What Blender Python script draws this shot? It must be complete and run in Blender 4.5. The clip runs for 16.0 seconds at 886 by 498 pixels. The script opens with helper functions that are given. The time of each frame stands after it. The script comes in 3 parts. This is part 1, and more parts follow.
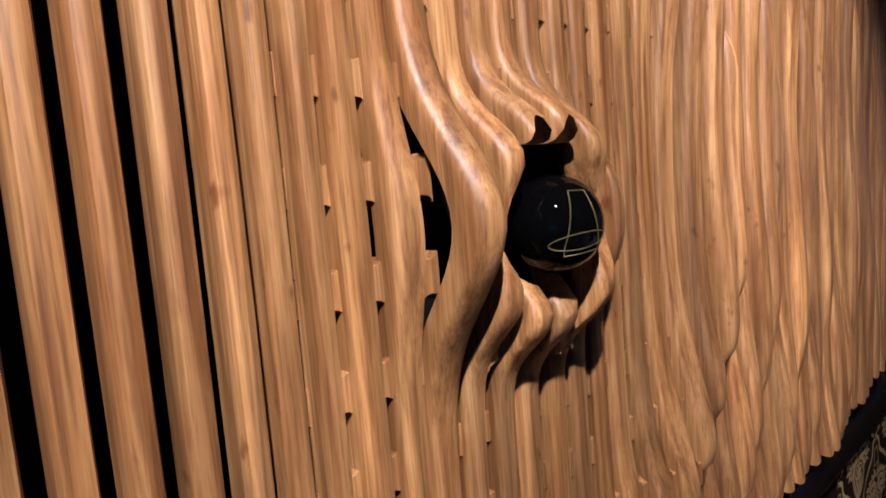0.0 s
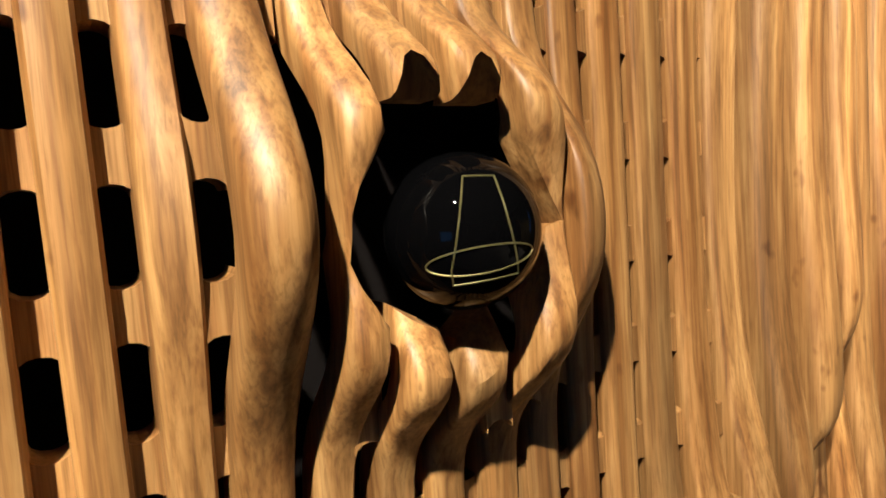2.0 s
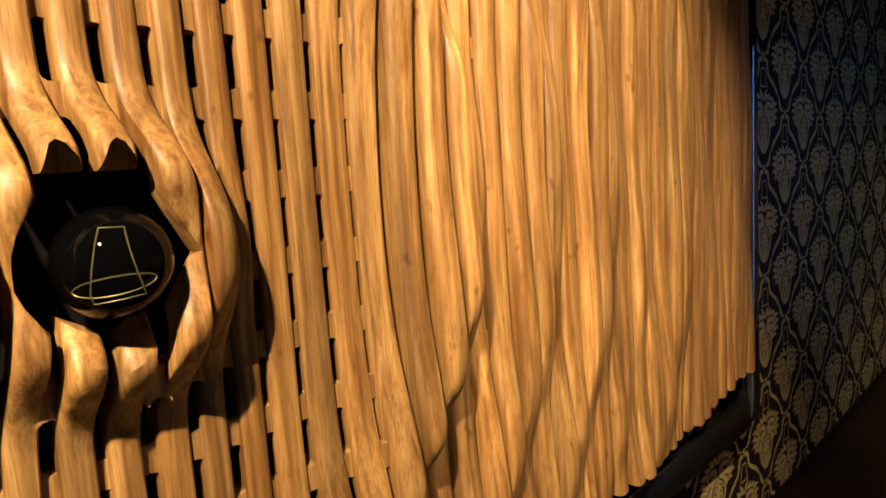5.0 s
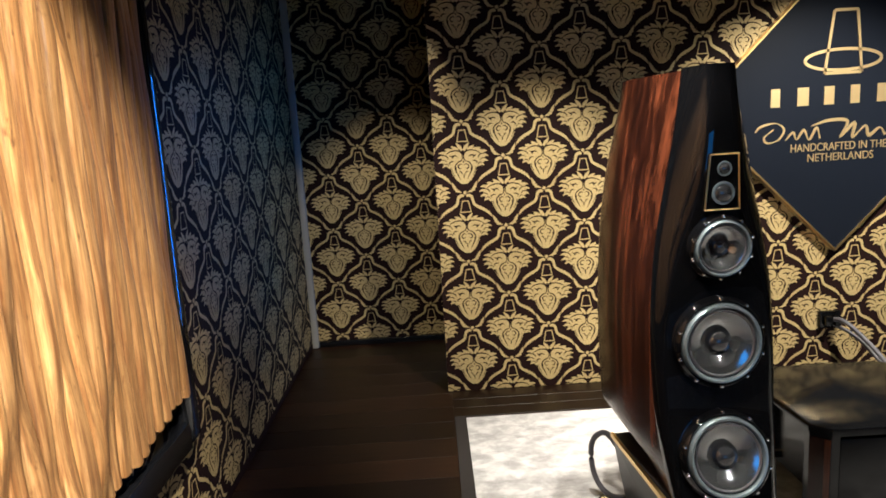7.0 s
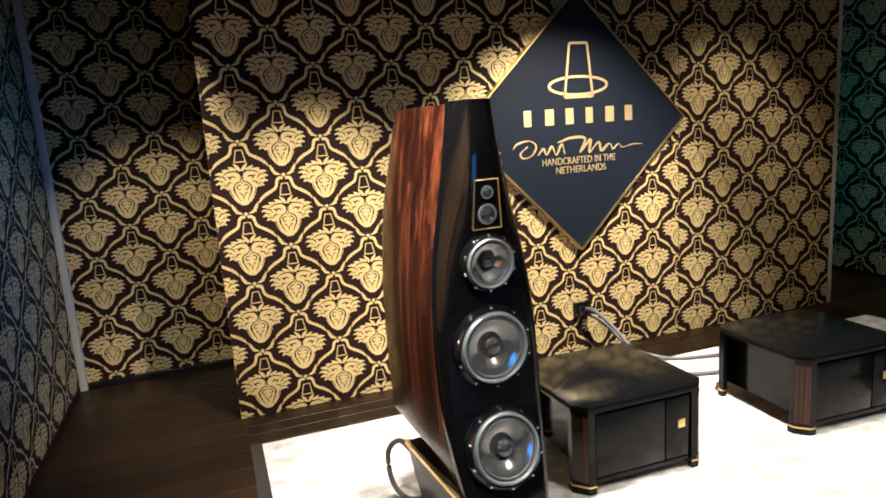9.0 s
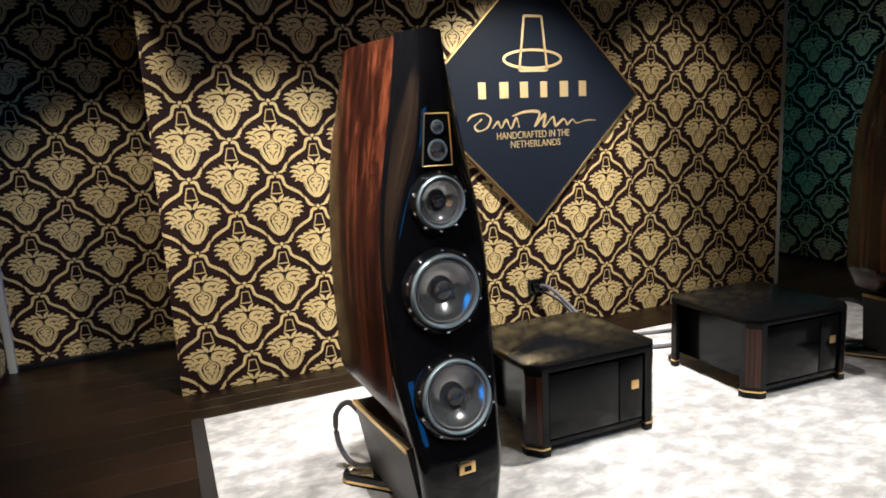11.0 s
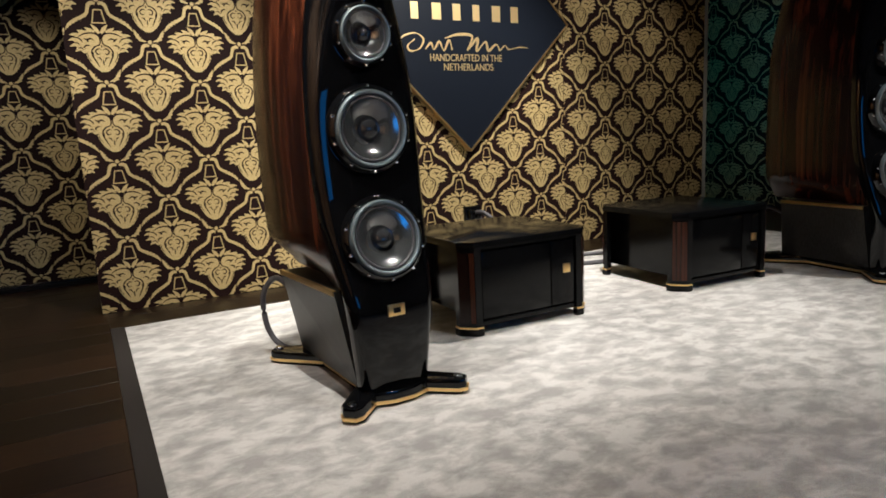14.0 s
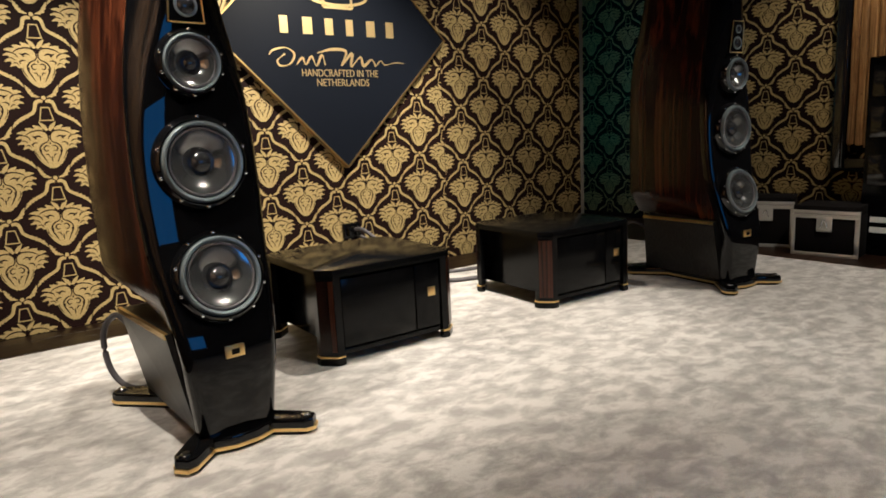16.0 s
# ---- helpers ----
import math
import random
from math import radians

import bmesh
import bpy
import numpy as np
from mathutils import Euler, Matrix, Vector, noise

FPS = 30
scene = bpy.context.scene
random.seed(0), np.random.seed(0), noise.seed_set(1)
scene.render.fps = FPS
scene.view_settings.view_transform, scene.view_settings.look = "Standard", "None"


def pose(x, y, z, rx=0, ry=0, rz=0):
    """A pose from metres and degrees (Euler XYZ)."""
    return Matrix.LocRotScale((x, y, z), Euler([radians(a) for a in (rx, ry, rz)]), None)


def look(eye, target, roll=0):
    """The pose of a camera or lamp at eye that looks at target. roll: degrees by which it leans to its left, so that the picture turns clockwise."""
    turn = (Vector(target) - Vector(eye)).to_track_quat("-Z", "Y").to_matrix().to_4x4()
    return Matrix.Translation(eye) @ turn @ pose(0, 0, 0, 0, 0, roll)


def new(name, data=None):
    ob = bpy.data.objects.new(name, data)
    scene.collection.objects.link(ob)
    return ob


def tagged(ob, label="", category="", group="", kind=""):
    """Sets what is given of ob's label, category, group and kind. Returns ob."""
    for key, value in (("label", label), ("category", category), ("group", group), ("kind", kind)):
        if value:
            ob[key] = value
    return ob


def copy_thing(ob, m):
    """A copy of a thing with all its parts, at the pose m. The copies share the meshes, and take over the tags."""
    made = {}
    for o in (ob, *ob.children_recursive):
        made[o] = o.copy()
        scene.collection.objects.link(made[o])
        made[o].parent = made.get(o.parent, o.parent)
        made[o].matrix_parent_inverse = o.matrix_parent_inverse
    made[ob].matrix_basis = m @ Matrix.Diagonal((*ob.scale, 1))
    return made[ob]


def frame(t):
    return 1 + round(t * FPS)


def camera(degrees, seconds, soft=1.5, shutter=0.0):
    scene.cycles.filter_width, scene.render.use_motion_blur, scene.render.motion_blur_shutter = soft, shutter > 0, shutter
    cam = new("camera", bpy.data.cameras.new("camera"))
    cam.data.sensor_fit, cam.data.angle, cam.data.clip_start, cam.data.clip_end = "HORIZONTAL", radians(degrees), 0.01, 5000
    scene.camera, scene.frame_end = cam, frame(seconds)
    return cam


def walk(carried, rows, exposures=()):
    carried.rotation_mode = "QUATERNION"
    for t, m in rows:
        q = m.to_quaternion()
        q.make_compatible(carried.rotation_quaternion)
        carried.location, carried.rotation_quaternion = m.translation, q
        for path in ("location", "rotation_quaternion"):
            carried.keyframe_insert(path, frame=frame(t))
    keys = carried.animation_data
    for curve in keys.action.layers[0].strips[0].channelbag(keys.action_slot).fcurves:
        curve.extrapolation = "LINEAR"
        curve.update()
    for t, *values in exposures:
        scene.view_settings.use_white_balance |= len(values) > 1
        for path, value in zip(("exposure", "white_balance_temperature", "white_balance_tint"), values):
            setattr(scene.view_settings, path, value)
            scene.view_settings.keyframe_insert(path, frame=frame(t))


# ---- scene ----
cam = camera(68.3, 16.0, soft=1.7)
PATH = [
    (0, (0.059, 0.029, 1.375), (-1.384, 1.397, 1.156), -4.9),
    (0.5, (0.004, 0.19, 1.366), (-1.443, 1.556, 1.164), -5.2),
    (1, (-0.019, 0.292, 1.353), (-1.518, 1.602, 1.167), -5.2),
    (1.5, (-0.014, 0.345, 1.341), (-1.646, 1.49, 1.175), -4.8),
    (2, (-0.001, 0.378, 1.34), (-1.705, 1.411, 1.165), -4.1),
    (2.5, (0.03, 0.378, 1.339), (-1.676, 1.408, 1.172), -4.1),
    (3, (0.056, 0.36, 1.341), (-1.648, 1.392, 1.173), -4.1),
    (3.2, (0.064, 0.35, 1.346), (-1.637, 1.389, 1.179), -4.2),
    (5.3, (0.345, 0.422, 1.401), (-0.918, 1.949, 1.131), -3.7),
    (5.5, (0.371, 0.429, 1.418), (-0.767, 2.049, 1.132), -3.5),
    (6, (0.379, 0.445, 1.441), (-0.354, 2.281, 1.131), -3.1),
    (6.5, (0.408, 0.41, 1.478), (0.068, 2.353, 1.146), -3.3),
    (7, (0.415, 0.388, 1.491), (0.434, 2.358, 1.147), -3.5),
    (7.5, (0.415, 0.357, 1.512), (0.724, 2.301, 1.159), -3.4),
    (8, (0.428, 0.33, 1.517), (0.932, 2.233, 1.163), -3.2),
    (8.5, (0.423, 0.316, 1.541), (1.031, 2.188, 1.184), -3.2),
    (8.7, (0.413, 0.321, 1.562), (1.041, 2.185, 1.201), -3.5),
    (10.8, (0.438, 0.368, 1.367), (1.201, 2.184, 1.016), -3.0),
    (11, (0.441, 0.368, 1.332), (1.217, 2.179, 0.985), -3.0),
    (11.5, (0.445, 0.383, 1.246), (1.243, 2.185, 0.902), -3.1),
    (12, (0.445, 0.391, 1.155), (1.261, 2.184, 0.813), -3.1),
    (12.5, (0.441, 0.383, 1.061), (1.271, 2.171, 0.72), -3.0),
    (13, (0.443, 0.369, 0.974), (1.297, 2.146, 0.636), -3.0),
    (13.5, (0.438, 0.345, 0.894), (1.331, 2.102, 0.553), -2.9),
    (14, (0.434, 0.307, 0.817), (1.369, 2.042, 0.477), -2.9),
    (14.5, (0.458, 0.269, 0.783), (1.451, 1.971, 0.441), -2.9),
    (15, (0.526, 0.23, 0.796), (1.615, 1.871, 0.449), -2.9),
    (15.5, (0.585, 0.23, 0.835), (1.736, 1.828, 0.486), -2.8),
    (16, (0.641, 0.236, 0.898), (1.803, 1.827, 0.55), -2.8),
]
EXPOSE = [(0.0, -1.62, 5400, 22), (0.5, -1.45, 5600, 10), (1.3, -1.4, 5800, 10), (2.0, -1.22, 6200, 2), (2.4, -1.2, 8000, 8), (3.2, -1.2, 9600, 10), (5.4, -1.2, 7800, 6), (5.7, -1.2, 5800, 10), (6.0, -1.1, 5400, 8), (6.5, -0.6, 5300, 5), (7.0, -0.2, 5600, 3), (7.5, 0.32, 5800, 3), (8.0, 0.48, 6000, 4), (8.5, 0.48, 5900, 4), (11.0, -0.05, 5300, 4), (12.5, -0.45, 5200, 3), (13.0, -0.48, 5300, 3), (14.0, -0.55, 5500, 3), (16.0, -0.5, 6000, 4)]
walk(cam, [(t, look(eye, target, roll)) for t, eye, target, roll in PATH], EXPOSE)

# ---- world and lights ----
world = bpy.data.worlds.new("hall")
scene.world = world
world.use_nodes = True
wbg = world.node_tree.nodes["Background"]
wbg.inputs[0].default_value = (0.9, 0.8, 0.7, 1)
wbg.inputs[1].default_value = 0.004


def lamp(kind, name, place, target, watts, colour, size=0.05, angle=40.0, blend=0.6):
    data = bpy.data.lights.new(name, kind)
    data.energy, data.color = watts, colour
    if kind == "SPOT":
        data.spot_size, data.spot_blend, data.shadow_soft_size = radians(angle), blend, size
    elif kind == "AREA":
        data.shape, data.size, data.size_y = "RECTANGLE", size, angle
    else:
        data.shadow_soft_size = size
    ob = new(name, data)
    ob.matrix_world = look(place, target)
    return ob


WARM = (1.0, 0.85, 0.69)
CEIL = 2.75
MID = 2.67            # the room's line of symmetry
# ceiling spots: place, target, watts, cone
SPOTS = [
    ((0.60, -0.32, 2.66), (-0.44, 0.62, 1.22), 1330, 60),
    ((0.62, 0.96, 2.66), (-0.44, 1.58, 1.42), 780, 50),
    ((1.25, 2.55, 2.66), (0.86, 4.04, 0.02), 640, 60),
    ((2.67, 2.55, 2.66), (2.50, 4.04, 0.42), 880, 73),
    ((0.85, 2.20, 2.66), (1.18, 2.55, 0.00), 440, 56),
    ((2.60, 2.55, 2.66), (2.45, 2.70, 0.00), 570, 62),
    ((0.45, 1.55, 2.66), (1.12, 2.40, 1.15), 260, 36),
    ((2.40, 0.60, 2.66), (1.90, 1.40, 0.00), 300, 84),
    ((3.70, 2.95, 2.66), (3.90, 4.04, 0.60), 115, 70),
    ((0.08, 2.90, 2.66), (0.14, 5.07, 0.50), 190, 42),
    ((4.55, 1.00, 2.66), (4.20, 1.60, 0.00), 400, 76),
    ((5.10, 1.85, 2.66), (5.90, 2.60, 1.00), 95, 66),
]
for a, b, w, cone in SPOTS:
    lamp("SPOT", "spot_lamp", a, b, w, WARM, 0.025, cone, 0.8)
blue = lamp("AREA", "blue_lamp", (0.46, 4.62, 1.1), (-0.54, 4.22, 0.9), 4.6, (0.06, 0.30, 1.0), 0.06, 1.8)
blue.data.spread = radians(140)
lamp("AREA", "teal_lamp", (4.84, 4.60, 1.2), (5.94, 4.3, 1.1), 1.8, (0.05, 0.5, 0.75), 0.06, 1.8)


# ---- materials ----
def material(name, colour, rough=0.5, metal=0.0, spec=0.5, coat=0.0):
    m = bpy.data.materials.new(name)
    m.use_nodes = True
    b = m.node_tree.nodes["Principled BSDF"]
    b.inputs["Base Color"].default_value = (*colour, 1)
    b.inputs["Roughness"].default_value = rough
    b.inputs["Metallic"].default_value = metal
    b.inputs["Specular IOR Level"].default_value = spec
    b.inputs["Coat Weight"].default_value = coat
    b.inputs["Coat Roughness"].default_value = 0.03
    return m, m.node_tree, b


def node(nt, kind, **values):
    n = nt.nodes.new(kind)
    for key, value in values.items():
        n.inputs[key].default_value = value
    return n


def coords(nt, scale=(1, 1, 1), kind="Object"):
    tc = nt.nodes.new("ShaderNodeTexCoord")
    mp = nt.nodes.new("ShaderNodeMapping")
    mp.inputs["Scale"].default_value = scale
    nt.links.new(tc.outputs[kind], mp.inputs["Vector"])
    return mp.outputs["Vector"]


def ramp(nt, source, stops):
    r = nt.nodes.new("ShaderNodeValToRGB")
    while len(r.color_ramp.elements) < len(stops):
        r.color_ramp.elements.new(0.5)
    for e, (p, c) in zip(r.color_ramp.elements, stops):
        e.position, e.color = p, (*c, 1)
    nt.links.new(source, r.inputs["Fac"])
    return r.outputs["Color"]


def noise_of(nt, vector, scale, detail=4.0, rough=0.55, distort=0.0):
    n = node(nt, "ShaderNodeTexNoise", Scale=scale, Detail=detail, Roughness=rough, Distortion=distort)
    nt.links.new(vector, n.inputs["Vector"])
    return n.outputs["Fac"]


def mixed(nt, a, b, how="MULTIPLY", fac=1.0):
    m = nt.nodes.new("ShaderNodeMix")
    m.data_type, m.blend_type = "RGBA", how
    m.inputs["Factor"].default_value = fac
    for socket, v in (("A", a), ("B", b)):
        target = [s for s in m.inputs if s.name == socket and s.type == "RGBA"][0]
        if isinstance(v, tuple):
            target.default_value = (*v, 1)
        else:
            nt.links.new(v, target)
    return [s for s in m.outputs if s.type == "RGBA"][0]


def bump(nt, b, height, strength=0.3, distance=0.002):
    n = node(nt, "ShaderNodeBump", Strength=strength, Distance=distance)
    nt.links.new(height, n.inputs["Height"])
    nt.links.new(n.outputs["Normal"], b.inputs["Normal"])


def wood(name, dark, mid, light, rough, coat=0.0, stretch=14.0, scale=9.0, spread=0.35, along=1.0, swirl=0.6, knots=False):
    m, nt, b = material(name, mid, rough, spec=0.5 if knots else 0.3, coat=coat)
    info = nt.nodes.new("ShaderNodeObjectInfo")
    base = coords(nt, (stretch, stretch, along))
    shift = nt.nodes.new("ShaderNodeVectorMath")
    shift.operation = "ADD"
    times = nt.nodes.new("ShaderNodeMath")
    times.operation = "MULTIPLY"
    times.inputs[1].default_value = 37.0
    nt.links.new(info.outputs["Random"], times.inputs[0])
    nt.links.new(base, shift.inputs[0])
    nt.links.new(times.outputs[0], shift.inputs[1])
    v = shift.outputs[0]
    grain = noise_of(nt, v, scale, 6.0, 0.6, swirl)
    broad = noise_of(nt, v, scale * 0.22, 2.0, 0.5, 0.3)
    col = ramp(nt, grain, [(0.30, dark), (0.50, mid), (0.72, light)])
    shade = ramp(nt, broad, [(0.30, (1 - spread,) * 3), (0.70, (1.0, 1.0, 1.0))])
    tone = ramp(nt, info.outputs["Random"], [(0.0, (0.80, 0.76, 0.70)), (0.5, (1.0, 0.98, 0.95)), (1.0, (1.06, 1.0, 0.90))])
    col = mixed(nt, mixed(nt, col, shade), tone)
    thin = noise_of(nt, v, scale * 4.5, 3.0, 0.6, 0.2)
    col = mixed(nt, col, ramp(nt, thin, [(0.36, (0.70, 0.66, 0.60)), (0.52, (1.0, 1.0, 1.0)), (0.75, (1.08, 1.06, 1.02))]))
    if knots:
        # laminations: narrow strips of unlike tone that run along the slat
        strip = noise_of(nt, coords(nt, (20.0, 60.0, 0.9)), 1.3, 2.0, 0.5, 0.25)
        col = mixed(nt, col, ramp(nt, strip, [(0.36, (0.70, 0.60, 0.50)), (0.47, (0.95, 0.92, 0.88)), (0.56, (1.0, 1.0, 1.0)), (0.66, (1.16, 1.14, 1.10))]))
        stain = noise_of(nt, coords(nt, (5.0, 9.0, 3.0)), 1.6, 4.0, 0.6, 0.4)
        col = mixed(nt, col, ramp(nt, stain, [(0.35, (0.80, 0.72, 0.66)), (0.55, (1.0, 1.0, 1.0))]))
        # small dark knots and specks
        speck = noise_of(nt, coords(nt, (1.0, 1.0, 0.6)), 38.0, 2.0, 0.5)
        col = mixed(nt, col, ramp(nt, speck, [(0.68, (1.0, 1.0, 1.0)), (0.76, (0.50, 0.40, 0.30))]))
    nt.links.new(col, b.inputs["Base Color"])
    bump(nt, b, grain, 0.25, 0.0015)
    return m


OAK = wood("carved_oak", (0.19, 0.088, 0.027), (0.41, 0.222, 0.082), (0.60, 0.365, 0.155), 0.50, coat=0.03, stretch=11.0, scale=7.0, spread=0.50, along=0.4, knots=True)
EBONY = wood("macassar", (0.005, 0.002, 0.0015), (0.030, 0.0085, 0.0045), (0.15, 0.042, 0.018), 0.26, coat=0.05, stretch=5.0, scale=5.0, spread=0.6, along=0.05, swirl=0.05)

BLACK, nt, b = material("piano_black", (0.003, 0.003, 0.0035), 0.02, spec=0.4)
SATIN, nt, b = material("satin_black", (0.003, 0.003, 0.0033), 0.14, spec=0.17)
bump(nt, b, noise_of(nt, coords(nt), 400.0), 0.05, 0.0005)
VOID, nt, b = material("dark_hollow", (0.004, 0.003, 0.003), 0.9, spec=0.1)
FRAME, nt, b = material("black_lacquer", (0.006, 0.006, 0.007), 0.12, coat=0.5)
GREY, nt, b = material("grey_leatherette", (0.075, 0.068, 0.062), 0.35, spec=0.25)
gn = noise_of(nt, coords(nt, (1.0, 1.0, 0.05)), 260.0, 3.0)
nt.links.new(ramp(nt, gn, [(0.3, (0.010, 0.0095, 0.009)), (0.7, (0.044, 0.042, 0.040))]), b.inputs["Base Color"])
bump(nt, b, gn, 0.4, 0.001)
GOLD, nt, b = material("brass", (0.83, 0.58, 0.24), 0.33, metal=1.0)
SIGNGOLD, nt, b = material("gilt_letter", (0.85, 0.62, 0.30), 0.36, metal=0.88)
CHROME, nt, b = material("chrome", (0.75, 0.77, 0.8), 0.12, metal=1.0)
RING, nt, b = material("driver_ring", (0.20, 0.235, 0.255), 0.38, metal=0.6)
CONE, nt, b = material("driver_cone", (0.24, 0.245, 0.25), 0.14, metal=0.85, coat=1.0)
DOME, nt, b = material("dust_cap", (0.02, 0.02, 0.022), 0.1, coat=1.0)
RUBBER, nt, b = material("cable_sleeve", (0.06, 0.055, 0.06), 0.55)
MARBLE, nt, b = material("black_glass", (0.0012, 0.0012, 0.0014), 0.02, spec=0.11)
LOGO, nt, b = material("logo_line", (0.16, 0.14, 0.06), 0.3, metal=0.6)
BOARD, nt, b = material("sign_board", (0.006, 0.0075, 0.012), 0.32, spec=0.2)
bump(nt, b, noise_of(nt, coords(nt), 300.0), 0.1, 0.0005)
TRIM, nt, b = material("grey_trim", (0.34, 0.32, 0.28), 0.5)
CEILING, nt, b = material("ceiling_paint", (0.03, 0.028, 0.026), 0.9)
BACK, nt, b = material("hall_wall", (0.03, 0.026, 0.024), 0.8)
STEEL, nt, b = material("case_edge", (0.62, 0.60, 0.56), 0.35, metal=0.7)
LENS, nt, b = material("lamp_lens", (1.0, 0.9, 0.75), 0.4)
b.inputs["Emission Color"].default_value = (1.0, 0.88, 0.72, 1)
b.inputs["Emission Strength"].default_value = 380.0
# glow of the unseen panel that the gloss baffles reflect
BLUE, nt, b = material("blue_reflection_glow", (0.01, 0.02, 0.05), 0.3)
b.inputs["Emission Color"].default_value = (0.035, 0.27, 0.75, 1)
b.inputs["Emission Strength"].default_value = 4.2
PAPERWHITE, nt, b = material("white_label", (0.75, 0.74, 0.7), 0.6)

PAPER, nt, b = material("wallpaper_ground", (0.04, 0.02, 0.018), 0.6, spec=0.08)
pn = noise_of(nt, coords(nt), 220.0, 3.0)
nt.links.new(ramp(nt, pn, [(0.3, (0.007, 0.0028, 0.0024)), (0.7, (0.016, 0.0068, 0.0058))]), b.inputs["Base Color"])
PRINT, nt, b = material("wallpaper_gilt", (0.62, 0.46, 0.21), 0.42, metal=0.35)
pn = noise_of(nt, coords(nt), 130.0, 3.0)
nt.links.new(ramp(nt, pn, [(0.25, (0.40, 0.286, 0.111)), (0.7, (0.60, 0.452, 0.208))]), b.inputs["Base Color"])

FLOOR, nt, b = material("dark_boards", (0.05, 0.025, 0.015), 0.34, spec=0.16)
fv = coords(nt, (1.0, 9.0, 1.0))
fn = noise_of(nt, fv, 5.0, 6.0, 0.6, 0.4)
info = nt.nodes.new("ShaderNodeObjectInfo")
tone = ramp(nt, info.outputs["Random"], [(0.0, (0.45, 0.45, 0.45)), (0.6, (0.95, 0.9, 0.85)), (1.0, (1.35, 1.25, 1.15))])
nt.links.new(mixed(nt, ramp(nt, fn, [(0.3, (0.006, 0.003, 0.0018)), (0.7, (0.020, 0.009, 0.0045))]), tone), b.inputs["Base Color"])
bump(nt, b, fn, 0.15, 0.001)

CARPET, nt, b = material("plush_carpet", (0.5, 0.46, 0.42), 0.75)
cv = coords(nt)
blot = noise_of(nt, coords(nt, (1.0, 1.4, 1.0)), 9.0, 6.0, 0.62, 0.2)
fine = noise_of(nt, cv, 260.0, 2.0)
col = ramp(nt, blot, [(0.38, (0.29, 0.27, 0.257)), (0.49, (0.40, 0.376, 0.357)), (0.60, (0.56, 0.533, 0.508))])
col = mixed(nt, col, ramp(nt, fine, [(0.2, (0.82, 0.82, 0.82)), (0.8, (1.0, 1.0, 1.0))]))
nt.links.new(col, b.inputs["Base Color"])
b.inputs["Sheen Weight"].default_value = 0.3
bump(nt, b, mixed(nt, blot, fine, "ADD", 0.6), 0.6, 0.004)
HEM, nt, b = material("carpet_hem", (0.024, 0.020, 0.018), 0.85, spec=0.1)


# ---- mesh helpers ----
def part(name, bm, mat, parent=None, label="", smooth=True):
    if smooth is not None:
        for f in bm.faces:
            f.smooth = smooth
    me = bpy.data.meshes.new(name)
    bm.to_mesh(me)
    bm.free()
    me.materials.append(mat)
    if smooth:
        me.set_sharp_from_angle(angle=radians(38))
    ob = new(name, me)
    ob.parent = parent
    if label:
        tagged(ob, label)
    return ob


def thing(name, m, label, category, group=""):
    ob = new(name)
    ob.empty_display_size = 0.1
    ob.matrix_world = m
    return tagged(ob, label, category, group)


def box(x0, x1, y0, y1, z0, z1, bevel=0.0, segments=2, bm=None):
    bm = bm or bmesh.new()
    made = bmesh.ops.create_cube(bm, size=1.0)["verts"]
    for v in made:
        v.co = Vector(((x0 + x1) / 2 + v.co.x * (x1 - x0), (y0 + y1) / 2 + v.co.y * (y1 - y0), (z0 + z1) / 2 + v.co.z * (z1 - z0)))
    if bevel:
        edges = list({e for v in made for e in v.link_edges})
        bmesh.ops.bevel(bm, geom=edges, offset=bevel, segments=segments, profile=0.5, affect="EDGES")
    return bm


def loft(rings, bm=None, closed=True, caps=True):
    """Skin a row of rings that all have the same number of points."""
    bm = bm or bmesh.new()
    rows = [[bm.verts.new(p) for p in ring] for ring in rings]
    n = len(rows[0])
    for a, b in zip(rows, rows[1:]):
        for i in range(n if closed else n - 1):
            j = (i + 1) % n
            bm.faces.new((a[i], a[j], b[j], b[i]))
    if caps and closed:
        bm.faces.new(list(reversed(rows[0])))
        bm.faces.new(rows[-1])
    bmesh.ops.recalc_face_normals(bm, faces=bm.faces)
    return bm


def lathe(profile, m=None, segments=40, bm=None, caps=True):
    """Turn a profile of (radius, height) about z, then move it by m."""
    rings = []
    for r, h in profile:
        rings.append([Vector((r * math.cos(2 * math.pi * i / segments), r * math.sin(2 * math.pi * i / segments), h)) for i in range(segments)])
    if m is not None:
        rings = [[m @ p for p in ring] for ring in rings]
    return loft(rings, bm, True, caps)


def curve_through(points, steps=8):
    """A smooth line through the points."""
    pts = [Vector(p) for p in points]
    pts = [2 * pts[0] - pts[1]] + pts + [2 * pts[-1] - pts[-2]]
    out = []
    for a, b, c, d in zip(pts, pts[1:], pts[2:], pts[3:]):
        for k in range(steps):
            t = k / steps
            out.append(0.5 * (2 * b + (c - a) * t + (2 * a - 5 * b + 4 * c - d) * t * t + (3 * b - a - 3 * c + d) * t ** 3))
    out.append(pts[-2])
    return out


def tube(points, radius, sides=8, steps=8, bm=None):
    line = curve_through(points, steps)
    rings = []
    for i, p in enumerate(line):
        d = (line[min(i + 1, len(line) - 1)] - line[max(i - 1, 0)]).normalized()
        side = d.cross(Vector((0, 0, 1)))
        side = side.normalized() if side.length > 0.05 else d.cross(Vector((0, 1, 0))).normalized()
        up = side.cross(d)
        rings.append([p + radius * (math.cos(2 * math.pi * k / sides) * side + math.sin(2 * math.pi * k / sides) * up) for k in range(sides)])
    return loft(rings, bm)


